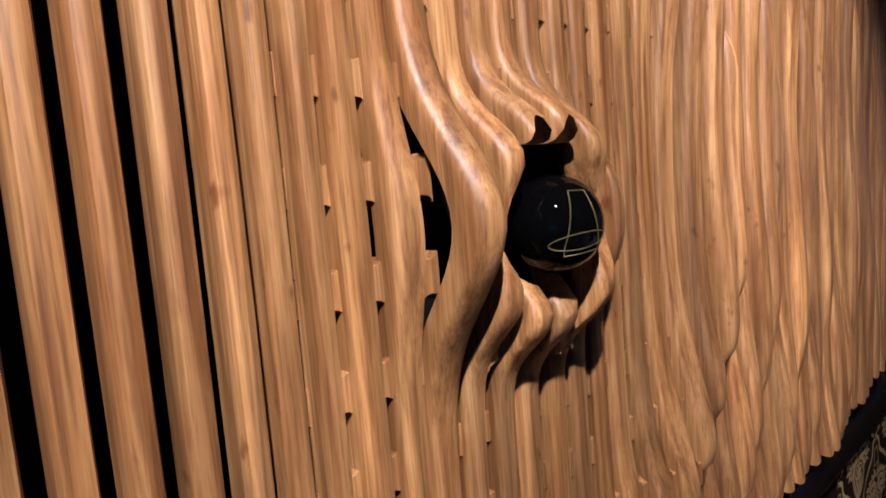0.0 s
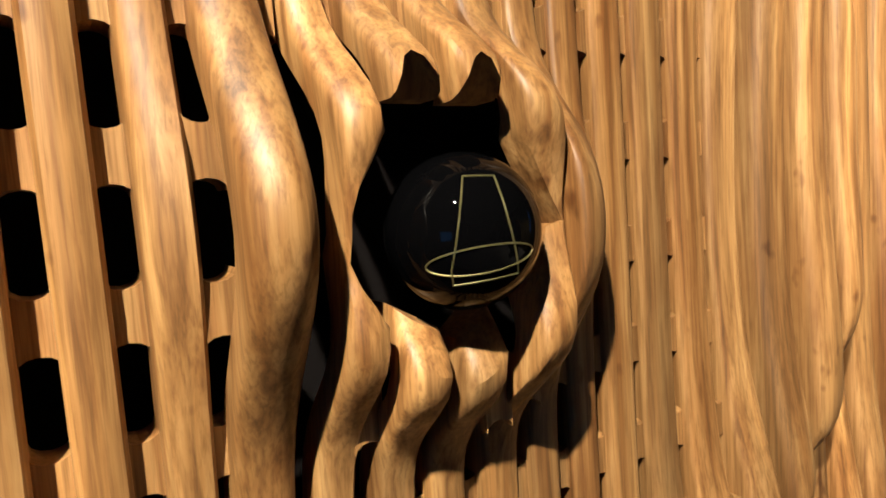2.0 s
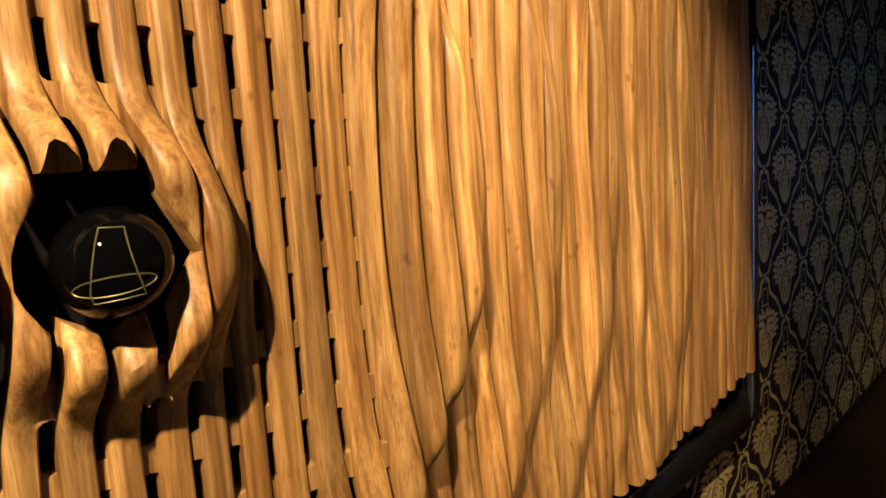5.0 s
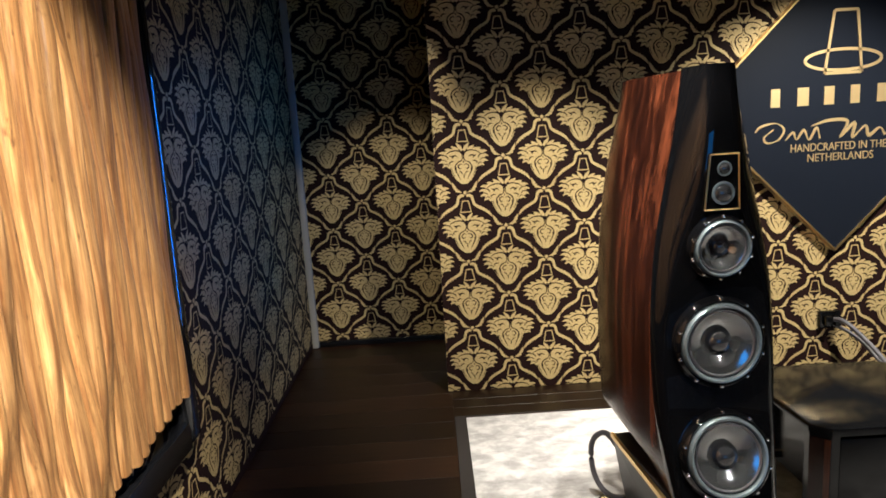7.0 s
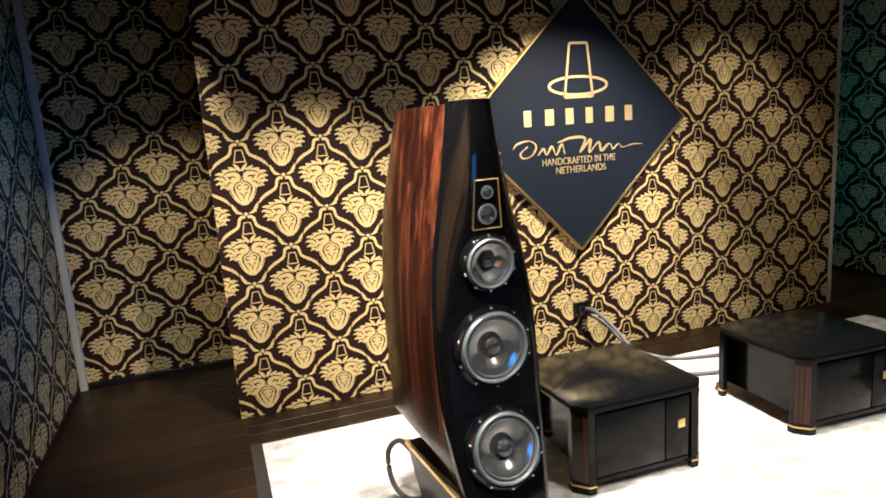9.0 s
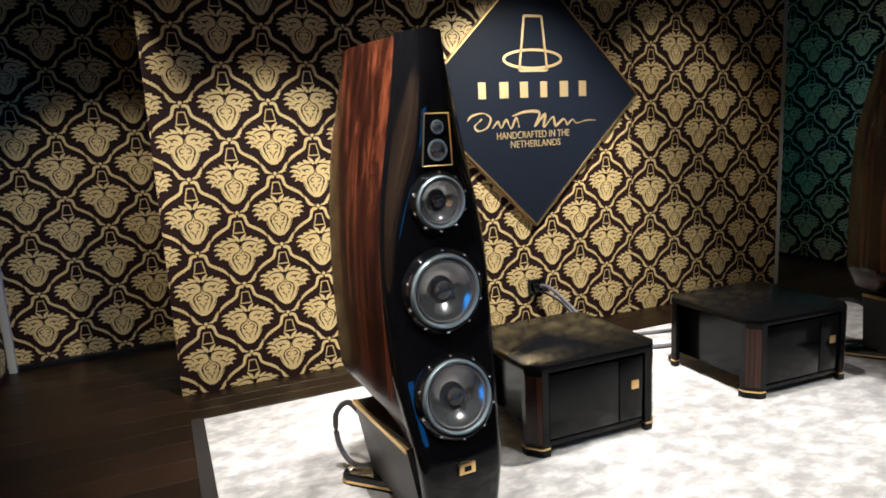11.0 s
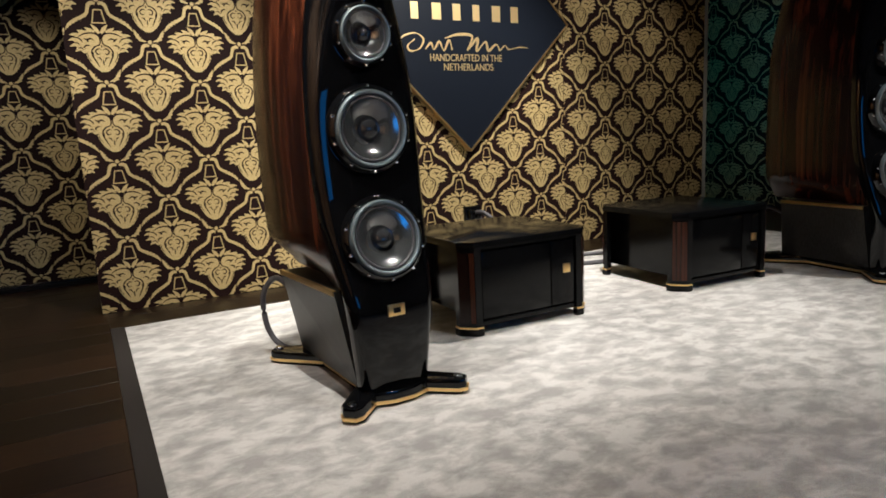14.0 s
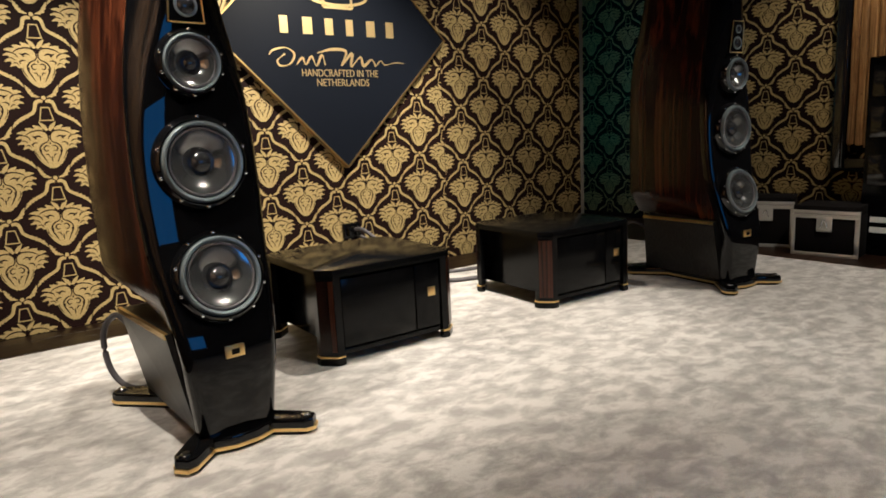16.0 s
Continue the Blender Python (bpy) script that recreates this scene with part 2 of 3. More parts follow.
def prism(outline, z0, z1, bevel=0.0, bm=None):
    """An upright block over a flat outline."""
    bm = bm or bmesh.new()
    low = [bm.verts.new((x, y, z0)) for x, y in outline]
    high = [bm.verts.new((x, y, z1)) for x, y in outline]
    n = len(outline)
    fs = [bm.faces.new(list(reversed(low))), bm.faces.new(high)]
    for i in range(n):
        fs.append(bm.faces.new((low[i], low[(i + 1) % n], high[(i + 1) % n], high[i])))
    bmesh.ops.recalc_face_normals(bm, faces=fs)
    if bevel:
        bmesh.ops.bevel(bm, geom=list(fs[1].edges), offset=bevel, segments=2, profile=0.5, affect="EDGES")
    return bm


def smoothstep(a, b, x):
    t = min(1.0, max(0.0, (x - a) / (b - a)))
    return t * t * (3 - 2 * t)


def between(table, z):
    """Read a small table of (z, value) with soft joints."""
    for (za, a), (zb, b) in zip(table, table[1:]):
        if z <= zb:
            return a + (b - a) * min(1.0, max(0.0, (z - za) / (zb - za)))
    return table[-1][1]


# ---- the room ----
def slab(name, x0, x1, y0, y1, z0, z1, mat, label, category):
    ob = part(name, box(x0, x1, y0, y1, z0, z1), mat, None, label, False)
    return tagged(ob, label, category, kind="structure")


SIDE = -0.545          # the side wall with the carved panel
FAR = 5.07             # the recessed wall behind
FRONT = 4.04           # the wall panel that carries the sign
RIGHT = 2 * MID - SIDE
PANEL_L, PANEL_R = 0.43, 2 * MID - 0.43

floor = slab("floor", SIDE - 0.1, RIGHT + 0.1, -2.6, FAR + 0.1, -0.12, -0.006, FLOOR, "dark brown polished wooden floor", "floor")
ceiling = slab("ceiling", SIDE - 0.1, RIGHT + 0.1, -2.6, FAR + 0.1, CEIL, CEIL + 0.1, CEILING, "dark unlit ceiling", "ceiling")
wall_back = slab("wall_back", SIDE, RIGHT, -2.6, -2.5, -0.006, CEIL, BACK, "plain dark wall behind the viewer", "wall")
wall_left = slab("wall_left", SIDE - 0.1, SIDE, -2.6, FAR + 0.1, -0.006, CEIL, PAPER, "dark wall with gilt damask wallpaper", "wall")
wall_right = slab("wall_right", RIGHT, RIGHT + 0.1, -2.6, FAR + 0.1, -0.006, CEIL, PAPER, "dark wall with gilt damask wallpaper", "wall")
wall_far = slab("wall_far", SIDE, RIGHT, FAR, FAR + 0.1, -0.006, CEIL, PAPER, "recessed dark wall with gilt damask wallpaper", "wall")
wall_front = slab("wall_front", PANEL_L, PANEL_R, FRONT, FRONT + 0.30, -0.004, CEIL, PAPER, "free-standing wall panel with brown and gilt damask wallpaper", "wall")


# gilt print of the wallpaper: one repeat, drawn as flat flakes
REP_W, REP_H = 0.444, 0.392


def motif():
    verts, faces, dark = [], [], []
    count = [0]

    def level(store):
        """Each flake lies a hair above the one before it, and the dark lines above all gilt."""
        count[0] += 1
        return 0.02 * count[0] + (0.0 if store is faces else 1.0)

    def blob(cx, cz, shape, n, store):
        start = len(verts)
        lift = level(store)
        verts.append((cx, cz, lift))
        for i in range(n):
            a = 2 * math.pi * i / n
            x, z = shape(a)
            verts.append((cx + x, cz + z, lift))
        for i in range(n):
            store.append((start, start + 1 + i, start + 1 + (i + 1) % n))

    def ribbon(points, widths, store, leafy=0.0, steps=5):
        line = curve_through([(x, z, 0) for x, z in points], steps)
        lift = level(store)
        start = len(verts)
        last = len(line) - 1
        for i, p in enumerate(line):
            d = (line[min(i + 1, last)] - line[max(i - 1, 0)]).normalized()
            f = i / last * (len(widths) - 1)
            k = min(int(f), len(widths) - 2)
            w = widths[k] + (widths[k + 1] - widths[k]) * (f - k)
            wa = w * (1 + leafy * (0.9 if i % 3 == 0 else -0.5))
            wb = w * (1 + leafy * 0.35 * (0.9 if i % 3 == 1 else -0.5))
            verts.append((p.x - d.y * wa, p.y + d.x * wa, lift))
            verts.append((p.x + d.y * wb, p.y - d.x * wb, lift))
        for i in range(last):
            a = start + 2 * i
            store.append((a, a + 1, a + 3, a + 2))

    for s in (-1, 1):
        # leafy band of the ogee lattice, from the cap outwards and down, in two pieces
        ribbon([(s * 0.006, 0.183), (s * 0.020, 0.187), (s * 0.036, 0.178), (s * 0.042, 0.158), (s * 0.052, 0.133), (s * 0.088, 0.110)], (0.006, 0.0085, 0.0085, 0.0075, 0.0075, 0.0080), faces, 0.15)
        ribbon([(s * 0.084, 0.113), (s * 0.108, 0.099), (s * 0.131, 0.081), (s * 0.147, 0.058)], (0.0080, 0.0082, 0.0070, 0.002), faces, 0.55)
        ribbon([(s * 0.152, 0.066), (s * 0.162, 0.044), (s * 0.178, 0.019), (s * 0.206, 0.008)], (0.002, 0.0080, 0.0085, 0.002), faces, 0.55)
        # round lobe of the medallion with a scalloped outer edge
        blob(s * 0.060, 0.002, lambda a: ((0.060 + 0.0035 * math.cos(13 * a)) * math.cos(a), (0.054 + 0.003 * math.cos(13 * a)) * math.sin(a)), 52, faces)
        # crest leaves in a V under the small hat-shaped sign
        ribbon([(s * 0.004, 0.044), (s * 0.018, 0.064), (s * 0.036, 0.086)], (0.006, 0.010, 0.002), faces)
        ribbon([(s * 0.026, 0.048), (s * 0.046, 0.058), (s * 0.064, 0.070)], (0.008, 0.010, 0.002), faces)
        ribbon([(s * 0.062, 0.046), (s * 0.082, 0.050), (s * 0.098, 0.055)], (0.008, 0.009, 0.002), faces)
        # side leaves
        ribbon([(s * 0.088, 0.034), (s * 0.114, 0.036), (s * 0.134, 0.034)], (0.008, 0.0075, 0.002), faces)
        ribbon([(s * 0.096, 0.014), (s * 0.120, 0.014), (s * 0.141, 0.008)], (0.008, 0.0075, 0.002), faces)
        ribbon([(s * 0.096, -0.010), (s * 0.118, -0.013), (s * 0.136, -0.020)], (0.008, 0.0075, 0.002), faces)
        ribbon([(s * 0.084, -0.028), (s * 0.102, -0.034), (s * 0.116, -0.044)], (0.009, 0.0075, 0.002), faces)
        # lower leaf beside the snout
        ribbon([(s * 0.056, -0.036), (s * 0.058, -0.062), (s * 0.048, -0.088), (s * 0.032, -0.114), (s * 0.010, -0.140)], (0.013, 0.012, 0.011, 0.010, 0.003), faces, 0.22)
        # lines left dark inside: lid of the lobe, its eye, scrolls and notches
        ribbon([(s * 0.002, 0.046), (s * 0.005, 0.024), (s * 0.004, 0.002), (s * 0.012, -0.014)], (0.0020, 0.0029, 0.0027, 0.0022), dark)
        ribbon([(s * 0.006, 0.024), (s * 0.020, 0.040), (s * 0.046, 0.045), (s * 0.076, 0.038), (s * 0.098, 0.024)], (0.0022, 0.0031, 0.0033, 0.0029, 0.0011), dark)
        ribbon([(s * 0.030, 0.010), (s * 0.046, 0.018), (s * 0.062, 0.013), (s * 0.074, 0.020)], (0.0013, 0.0037, 0.0042, 0.0013), dark)
        blob(s * 0.058, 0.006, lambda a: (0.0048 * math.cos(a), 0.0036 * math.sin(a)), 8, dark)
        ribbon([(s * 0.120, 0.022), (s * 0.100, 0.020), (s * 0.086, 0.010), (s * 0.082, -0.002)], (0.0017, 0.0029, 0.0029, 0.0011), dark)
        ribbon([(s * 0.122, -0.003), (s * 0.104, -0.004), (s * 0.092, -0.014)], (0.0017, 0.0027, 0.0011), dark)
        ribbon([(s * 0.050, -0.016), (s * 0.064, -0.014), (s * 0.076, -0.022), (s * 0.072, -0.032)], (0.0011, 0.0033, 0.0033, 0.0011), dark)
        ribbon([(s * 0.104, -0.028), (s * 0.090, -0.026), (s * 0.080, -0.038)], (0.0017, 0.0027, 0.0011), dark)
        # outline of the snout and what is drawn on it
        ribbon([(s * 0.010, -0.012), (s * 0.030, -0.020), (s * 0.045, -0.038), (s * 0.046, -0.060), (s * 0.032, -0.090), (s * 0.020, -0.116)], (0.0024, 0.0033, 0.0033, 0.0031, 0.0029, 0.0011), dark)
        ribbon([(s * 0.004, -0.034), (s * 0.018, -0.030), (s * 0.030, -0.042), (s * 0.022, -0.056), (s * 0.010, -0.052)], (0.0011, 0.0029, 0.0029, 0.0029, 0.0011), dark)
        ribbon([(s * 0.026, -0.072), (s * 0.014, -0.074), (s * 0.007, -0.090)], (0.0011, 0.0031, 0.0011), dark)
        ribbon([(s * 0.066, -0.046), (s * 0.064, -0.068), (s * 0.050, -0.094)], (0.0011, 0.0020, 0.0011), dark)
        # side of the small hat-shaped sign
        ribbon([(s * 0.017, 0.154), (s * 0.029, 0.094)], (0.0026, 0.0026), faces, 0.0, 1)
    ribbon([(-0.019, 0.155), (0.019, 0.155)], (0.0026, 0.0026), faces, 0.0, 1)
    ribbon([(-0.032, 0.093), (0.032, 0.093)], (0.0028, 0.0028), faces, 0.0, 1)
    blob(0, 0.196 + 0.006, lambda a: (0.010 * math.cos(a), 0.010 * math.sin(a)), 10, faces)
    # middle of the pointed lower body
    count[0] = 0
    blob(0, -0.066, lambda a: (0.040 * math.cos(a), 0.076 * math.sin(a)), 26, faces)
    blob(0, -0.096, lambda a: (0.003 * math.cos(a), 0.015 * math.sin(a)), 8, dark)
    blob(0, -0.018, lambda a: (0.003 * math.cos(a), 0.007 * math.sin(a)), 8, dark)
    return verts, faces, dark


MOTIF = motif()


def damask(name, wall, origin, along, out, lo, hi, z0, z1, u0, w0):
    """Print the repeat over a strip of wall from lo to hi along it, with a motif centred at (u0, w0)."""
    verts, faces, slots = [], [], []
    mv, gold, dark = MOTIF
    o, a, n = Vector(origin), Vector(along), Vector(out)
    for i in range(int((lo - u0) / (REP_W / 2)) - 2, int((hi - u0) / (REP_W / 2)) + 3):
        for j in range(int((z0 - w0) / (REP_H / 2)) - 2, int((z1 - w0) / (REP_H / 2)) + 3):
            if (i + j) % 2:
                continue
            cu, cw = u0 + i * REP_W / 2, w0 + j * REP_H / 2
            if cu < lo - 0.2 or cu > hi + 0.2 or cw < z0 - 0.2 or cw > z1 + 0.2:
                continue
            start = len(verts)
            verts += [o + a * (cu + x) + Vector((0, 0, cw + z)) + n * (0.0010 + 0.0009 * lift) for x, z, lift in mv]
            faces += [tuple(start + k for k in f) for f in gold + dark]
            slots += [0] * len(gold) + [1] * len(dark)
    me = bpy.data.meshes.new(name)
    me.from_pydata(verts, [], faces)
    me.materials.append(PRINT)
    me.materials.append(PAPER)
    me.polygons.foreach_set("material_index", slots)
    bm = bmesh.new()
    bm.from_mesh(me)
    for p, d in ((o + a * (lo + 0.002), -a), (o + a * (hi - 0.002), a), (Vector((0, 0, z0)), Vector((0, 0, -1))), (Vector((0, 0, z1)), Vector((0, 0, 1)))):
        bmesh.ops.bisect_plane(bm, geom=bm.verts[:] + bm.edges[:] + bm.faces[:], plane_co=p, plane_no=d, clear_outer=True)
    bm.to_mesh(me)
    bm.free()
    ob = new(name, me)
    ob.parent = wall
    return tagged(ob, kind="stuff")


SEAM = 3.475
X, Y = Vector((1, 0, 0)), Vector((0, 1, 0))
damask("gilt_print", wall_front, (0, FRONT, 0), X, -Y, PANEL_L, SEAM, 0.0, CEIL, 0.592, 1.355)
damask("gilt_print", wall_front, (0, FRONT, 0), X, -Y, SEAM, PANEL_R, 0.0, CEIL, 3.64, 1.28)
damask("gilt_print", wall_far, (0, FAR, 0), X, -Y, SIDE, PANEL_L + 0.3, 0.04, CEIL, -0.10, 1.25)
damask("gilt_print", wall_far, (0, FAR, 0), X, -Y, PANEL_R - 0.3, RIGHT, 0.04, CEIL, 5.2, 1.25)
damask("gilt_print", wall_left, (SIDE, 0, 0), Y, X, 2.2, FAR, 0.04, CEIL, 3.1, 1.3)
damask("gilt_print", wall_right, (RIGHT, 0, 0), Y, -X, 1.4, FAR, 0.04, CEIL, 2.75, 0.36)

# carpet with its hem
carpet = tagged(part("carpet", box(0.515, PANEL_R - 0.06, -1.6, 3.655, -0.005, 0.004, 0.002, 1), CARPET, None, smooth=False), "pale grey plush carpet with brushed patches", "carpet", kind="structure")
part("hem", box(0.455, 0.5149, -1.6, 3.68, -0.005, 0.002), HEM, carpet, "dark woven hem", False)

# ---- carved slat panel ----
EYE_Y, EYE_Z = 0.633, 1.312
FACE = -0.445
# ridges that sweep over the slats: middle, bow, height, rise, fall
RIDGES = [(1.182, 0.92, 0.058, 0.130, 0.040), (1.402, 0.58, 0.034, 0.100, 0.055), (1.610, 0.52, 0.028, 0.095, 0.060), (1.790, 0.45, 0.016, 0.080, 0.060), (1.985, 0.42, 0.032, 0.130, 0.070)]


def relief(y, z):
    """How far the carved face stands out from the plain face of the panel, in metres."""
    r = math.hypot(y - EYE_Y, (z - EYE_Z) / 1.12)
    lid = (0.080 if z > EYE_Z or y > 0.66 else 0.064) * math.exp(-((r - 0.098) / 0.044) ** 2)
    lid *= 1 - 0.15 * math.exp(-((y - 0.552) / 0.022) ** 2) * math.exp(-((z - 1.325) / 0.070) ** 2)
    brow = 0.096 * math.exp(-((y - 0.500) / (0.026 if y > 0.500 else 0.048)) ** 2) * math.exp(-((z - 1.33) / 0.118) ** 2)
    high = 0.0
    for mid, bow, h, rise, fall in RIDGES:
        d = y - (mid - bow * (z - 1.345) ** 2)
        high = max(high, h * math.exp(-(d / (rise if d < 0 else fall)) ** 2))
    left = 0.045 * smoothstep(0.50, 0.05, y)
    small = 0.005 * smoothstep(0.9, 1.1, y) * math.sin(9.0 * z + 31.0 * y)
    return max(lid, brow) + high + left + small


SWERVE = [(0.44, 0.0), (0.4905, 0.005), (0.540, 0.017), (0.590, 0.013), (0.639, 0.017), (0.688, 0.016), (0.737, 0.003), (0.79, 0.0)]


def drift(y, z):
    """How far a slat swerves sideways round the knot."""
    return between(SWERVE, y) * math.exp(-((z - EYE_Z) / (0.16 if 0.52 < y < 0.56 else 0.105)) ** 2)


PROFILE = ((-1.0, 0.036), (-1.0, 0.0130), (-0.94, 0.0062), (-0.76, 0.0018), (-0.38, 0.0), (0.0, -0.0008), (0.38, 0.0), (0.76, 0.0018), (0.94, 0.0062), (1.0, 0.0130), (1.0, 0.036))


def slat_mesh(y, width, low, high, side, rng):
    """A slat from low(f) to high(f), f running from -1 to 1 across it."""
    steps = max(6, int((high(0) - low(0)) / 0.016))
    rings = []
    wob, ph = 0.0012 + 0.0015 * rng.random(), 6.28 * rng.random()
    step_out = 0.004 * rng.random()
    soft = 1.0 - 0.45 * smoothstep(0.60, 0.75, y) * smoothstep(1.06, 0.96, y) - 0.45 * smoothstep(1.45, 1.80, y)
    for k in range(steps + 1):
        ring = []
        for f, inset in PROFILE:
            z = low(f) + (high(f) - low(f)) * k / steps
            cy = y + drift(y, z) + wob * math.sin(4.0 * z + ph)
            yy = cy + f * width / 2
            if side > 0 and 0.52 < y < 0.56 and abs(z - 1.315) < 0.090:
                # the hollow of the knot cuts into this slat
                yy = min(yy, max(cy - 0.4 * width, 0.641 - 0.097 * math.sqrt(1 - ((z - 1.315) / 0.090) ** 2)))
            if inset > 0.02 and 0.74 < y < 1.0:
                # undercut flanks beside the narrow holes
                yy = cy + f * 0.35 * width
            inset = inset if inset > 0.02 else inset * soft
            out = FACE + step_out + 0.35 * relief(yy, z) + 0.65 * relief(cy, z) - inset
            ring.append(Vector((side * (out - MID) + MID, yy, z)))
        rings.append(ring)
    return loft(rings, None, True, True)


BOT, TOP = 0.635, 2.25


def seam(k):
    return 0.811 + (0.0541 * k if k > 0 else 0.0493 * k if k > -10 else 0.0430 * (k + 9) - 0.4437)


def slat_gap(y):
    return 0.0060 + 0.0118 * smoothstep(1.06, 0.78, y) * (1 - 0.22 * smoothstep(0.70, 0.80, y)) + 0.0035 * smoothstep(0.92, 1.02, y) * smoothstep(1.75, 1.15, y)


def spacer_block(bm, out, cy, half, z0, z1):
    """A block in a seam whose ends are hollowed, so that the holes above and below it have round ends."""
    rim = []
    for i in range(7):
        a = math.pi * i / 6
        rim.append((-half * math.cos(a), z0 + min(half, 0.008) * math.sin(a)))
    for i in range(7):
        a = math.pi * i / 6
        rim.append((half * math.cos(a), z1 - min(half, 0.008) * math.sin(a)))
    front = [bm.verts.new((out, cy + a, z)) for a, z in rim]
    back = [bm.verts.new((out - 0.03, cy + a, z)) for a, z in rim]
    n = len(rim)
    for i in range(6):
        # the face, strip by strip, and the hollow ends
        bm.faces.new((front[i], front[i + 1], front[n - 2 - i], front[n - 1 - i]))
        for j in (i, 7 + i):
            bm.faces.new((front[j + 1], front[j], back[j], back[j + 1]))
    for i in (6, 13):
        j = (i + 1) % n
        bm.faces.new((front[j], front[i], back[i], back[j]))


def carved_panel(side, first, last, label):
    rng = random.Random(5)
    root = thing("carved_wood_panel", Matrix(), label, "wall panel", "carved wall panels")
    sx = lambda x: side * (x - MID) + MID
    y_from, y_to = seam(first), seam(last)
    # near-black sheet put in for the unlit depth behind gaps and holes
    lo, hi = sorted((sx(SIDE + 0.002), sx(FACE - 0.080)))
    part("hollow_sheet", box(lo, hi, y_from, y_to, BOT - 0.02, TOP), VOID, root, "near-black sheet in place of the dark hollow behind the slats", False)
    blocks = bmesh.new()
    for k in range(first, last):
        y = (seam(k) + seam(k + 1)) / 2
        w = seam(k + 1) - seam(k) - (slat_gap(seam(k)) + slat_gap(seam(k + 1))) / 2
        foot = BOT - 0.012 + 0.012 * math.sin(3.1 * y + 1.0) + 0.010 * rng.random() + 0.05 * smoothstep(2.05, 2.40, y)
        floor_end = lambda f, z=foot: z + 0.006 * f * f
        roof_end = lambda f: TOP
        if side > 0 and abs(y - 0.4905) < 0.01:
            w += 0.012
        if side > 0 and abs(y - 0.640) < 0.070:
            # slats that the knot cuts in two: hollowed round the glass below, pointed above
            mid = y + between(SWERVE, y)
            w += 0.004
            def below(f, mid=mid, w=w):
                d = min(1.0, abs(mid + f * w / 2 - 0.637) / 0.064)
                return 1.308 - 0.073 * math.sqrt(1 - d * d) + 0.004 * f
            def above(f, mid=mid, w=w, y=y):
                d = min(1.0, abs(mid + f * w / 2 - 0.637) / 0.074)
                rim = 1.330 + 0.056 * math.sqrt(1 - d * d)
                return 1.340 - 0.036 * f if y > 0.67 else max(rim, 1.402 + 0.030 * (1 - f * f))
            part("slat", slat_mesh(y, w, floor_end, below, side, rng), OAK, root)
            part("slat", slat_mesh(y, w, above, roof_end, side, rng), OAK, root)
        else:
            part("slat", slat_mesh(y, w, floor_end, roof_end, side, rng), OAK, root)
        # blocks between the slats leave rows of long holes open
        yb = seam(k)
        gap = slat_gap(yb)
        half = gap / 2 + 0.0035
        if side > 0 and k > first and yb > 0.31:
            z = 0.651
            while z < TOP - 0.05:
                zc = z + 0.028
                valley = 1.29 - 0.9 * (zc - 1.345) ** 2
                holes = yb < 0.985 or abs(yb - valley) < 0.03
                if math.hypot(yb - EYE_Y, zc - EYE_Z) > (0.20 if 0.49 < yb < 0.54 else 0.135) and holes:
                    out = FACE + min(relief(yb - 0.012, zc), relief(yb + 0.012, zc)) - (0.014 + 0.016 * smoothstep(0.42, 0.25, yb) if yb < 0.7 else 0.006 if yb < 1.0 else 0.012)
                    spacer_block(blocks, out, yb + drift(yb, zc), half, z, z + 0.050)
                z += 0.1
    if len(blocks.verts):
        tagged(part("spacer", blocks, OAK, root, "recessed spacer blocks between the slats", False), kind="stuff")
    else:
        blocks.free()
    # black lacquered frame
    x0, x1 = sorted((sx(SIDE + 0.004), sx(FACE - 0.015)))
    part("frame", box(x0, x1, y_to + 0.012, y_to + 0.115, BOT - 0.15, TOP + 0.12, 0.030, 6), FRAME, root, "black lacquered frame")
    part("frame", box(x0, x1, y_from - 0.1, y_to + 0.010, BOT - 0.15, BOT - 0.055, 0.006), FRAME, root, "black lacquered frame")
    part("frame", box(x0, x1, y_from - 0.1, y_to + 0.010, TOP + 0.01, TOP + 0.12, 0.006), FRAME, root, "black lacquered frame")
    return root


panel = carved_panel(1, -30, 31, "carved oak slat panel with a knot-like eye in a black frame")
# the glass eye in the knot, with a sign engraved in thin lines
OUT = Matrix.Translation((-0.390, 0.631, 1.311)) @ pose(0, 0, 0, 0, 90, 0)
glass = part("glass_eye", lathe([(0.0562 * math.sin(a), 0.0562 * math.cos(a)) for a in [math.pi * (0.002 + 0.996 * i / 24) for i in range(25)]], OUT, 48), MARBLE, panel, "polished black glass ball")


def on_ball(u, w, r=0.0566):
    n = math.sqrt(max(0.0, r * r - u * u - w * w))
    c, s = math.cos(radians(27)), math.sin(radians(27))
    return Vector((-0.390 + c * n + s * u, 0.631 - s * n + c * u, 1.311 + w))


for pts in ([(-0.014, -0.022), (-0.002, 0.038), (0.019, 0.037), (0.030, -0.019)], [(-0.014, -0.022), (-0.013, -0.032), (0.031, -0.028), (0.030, -0.019)]):
    for (ua, wa), (ub, wb) in zip(pts, pts[1:]):
        part("engraved_line", tube([on_ball(ua + (ub - ua) * i / 4, wa + (wb - wa) * i / 4) for i in range(5)], 0.0007, 5, 2), LOGO, glass)
part("engraved_line", tube([on_ball(0.006 + 0.036 * math.cos(a), -0.016 + 0.009 * math.sin(a) + 0.003 * math.cos(a)) for a in [2 * math.pi * i / 20 for i in range(21)]], 0.0007, 5, 2), LOGO, glass)

carved_panel(-1, 8, 28, "carved oak slat panel in a black frame, without an eye")

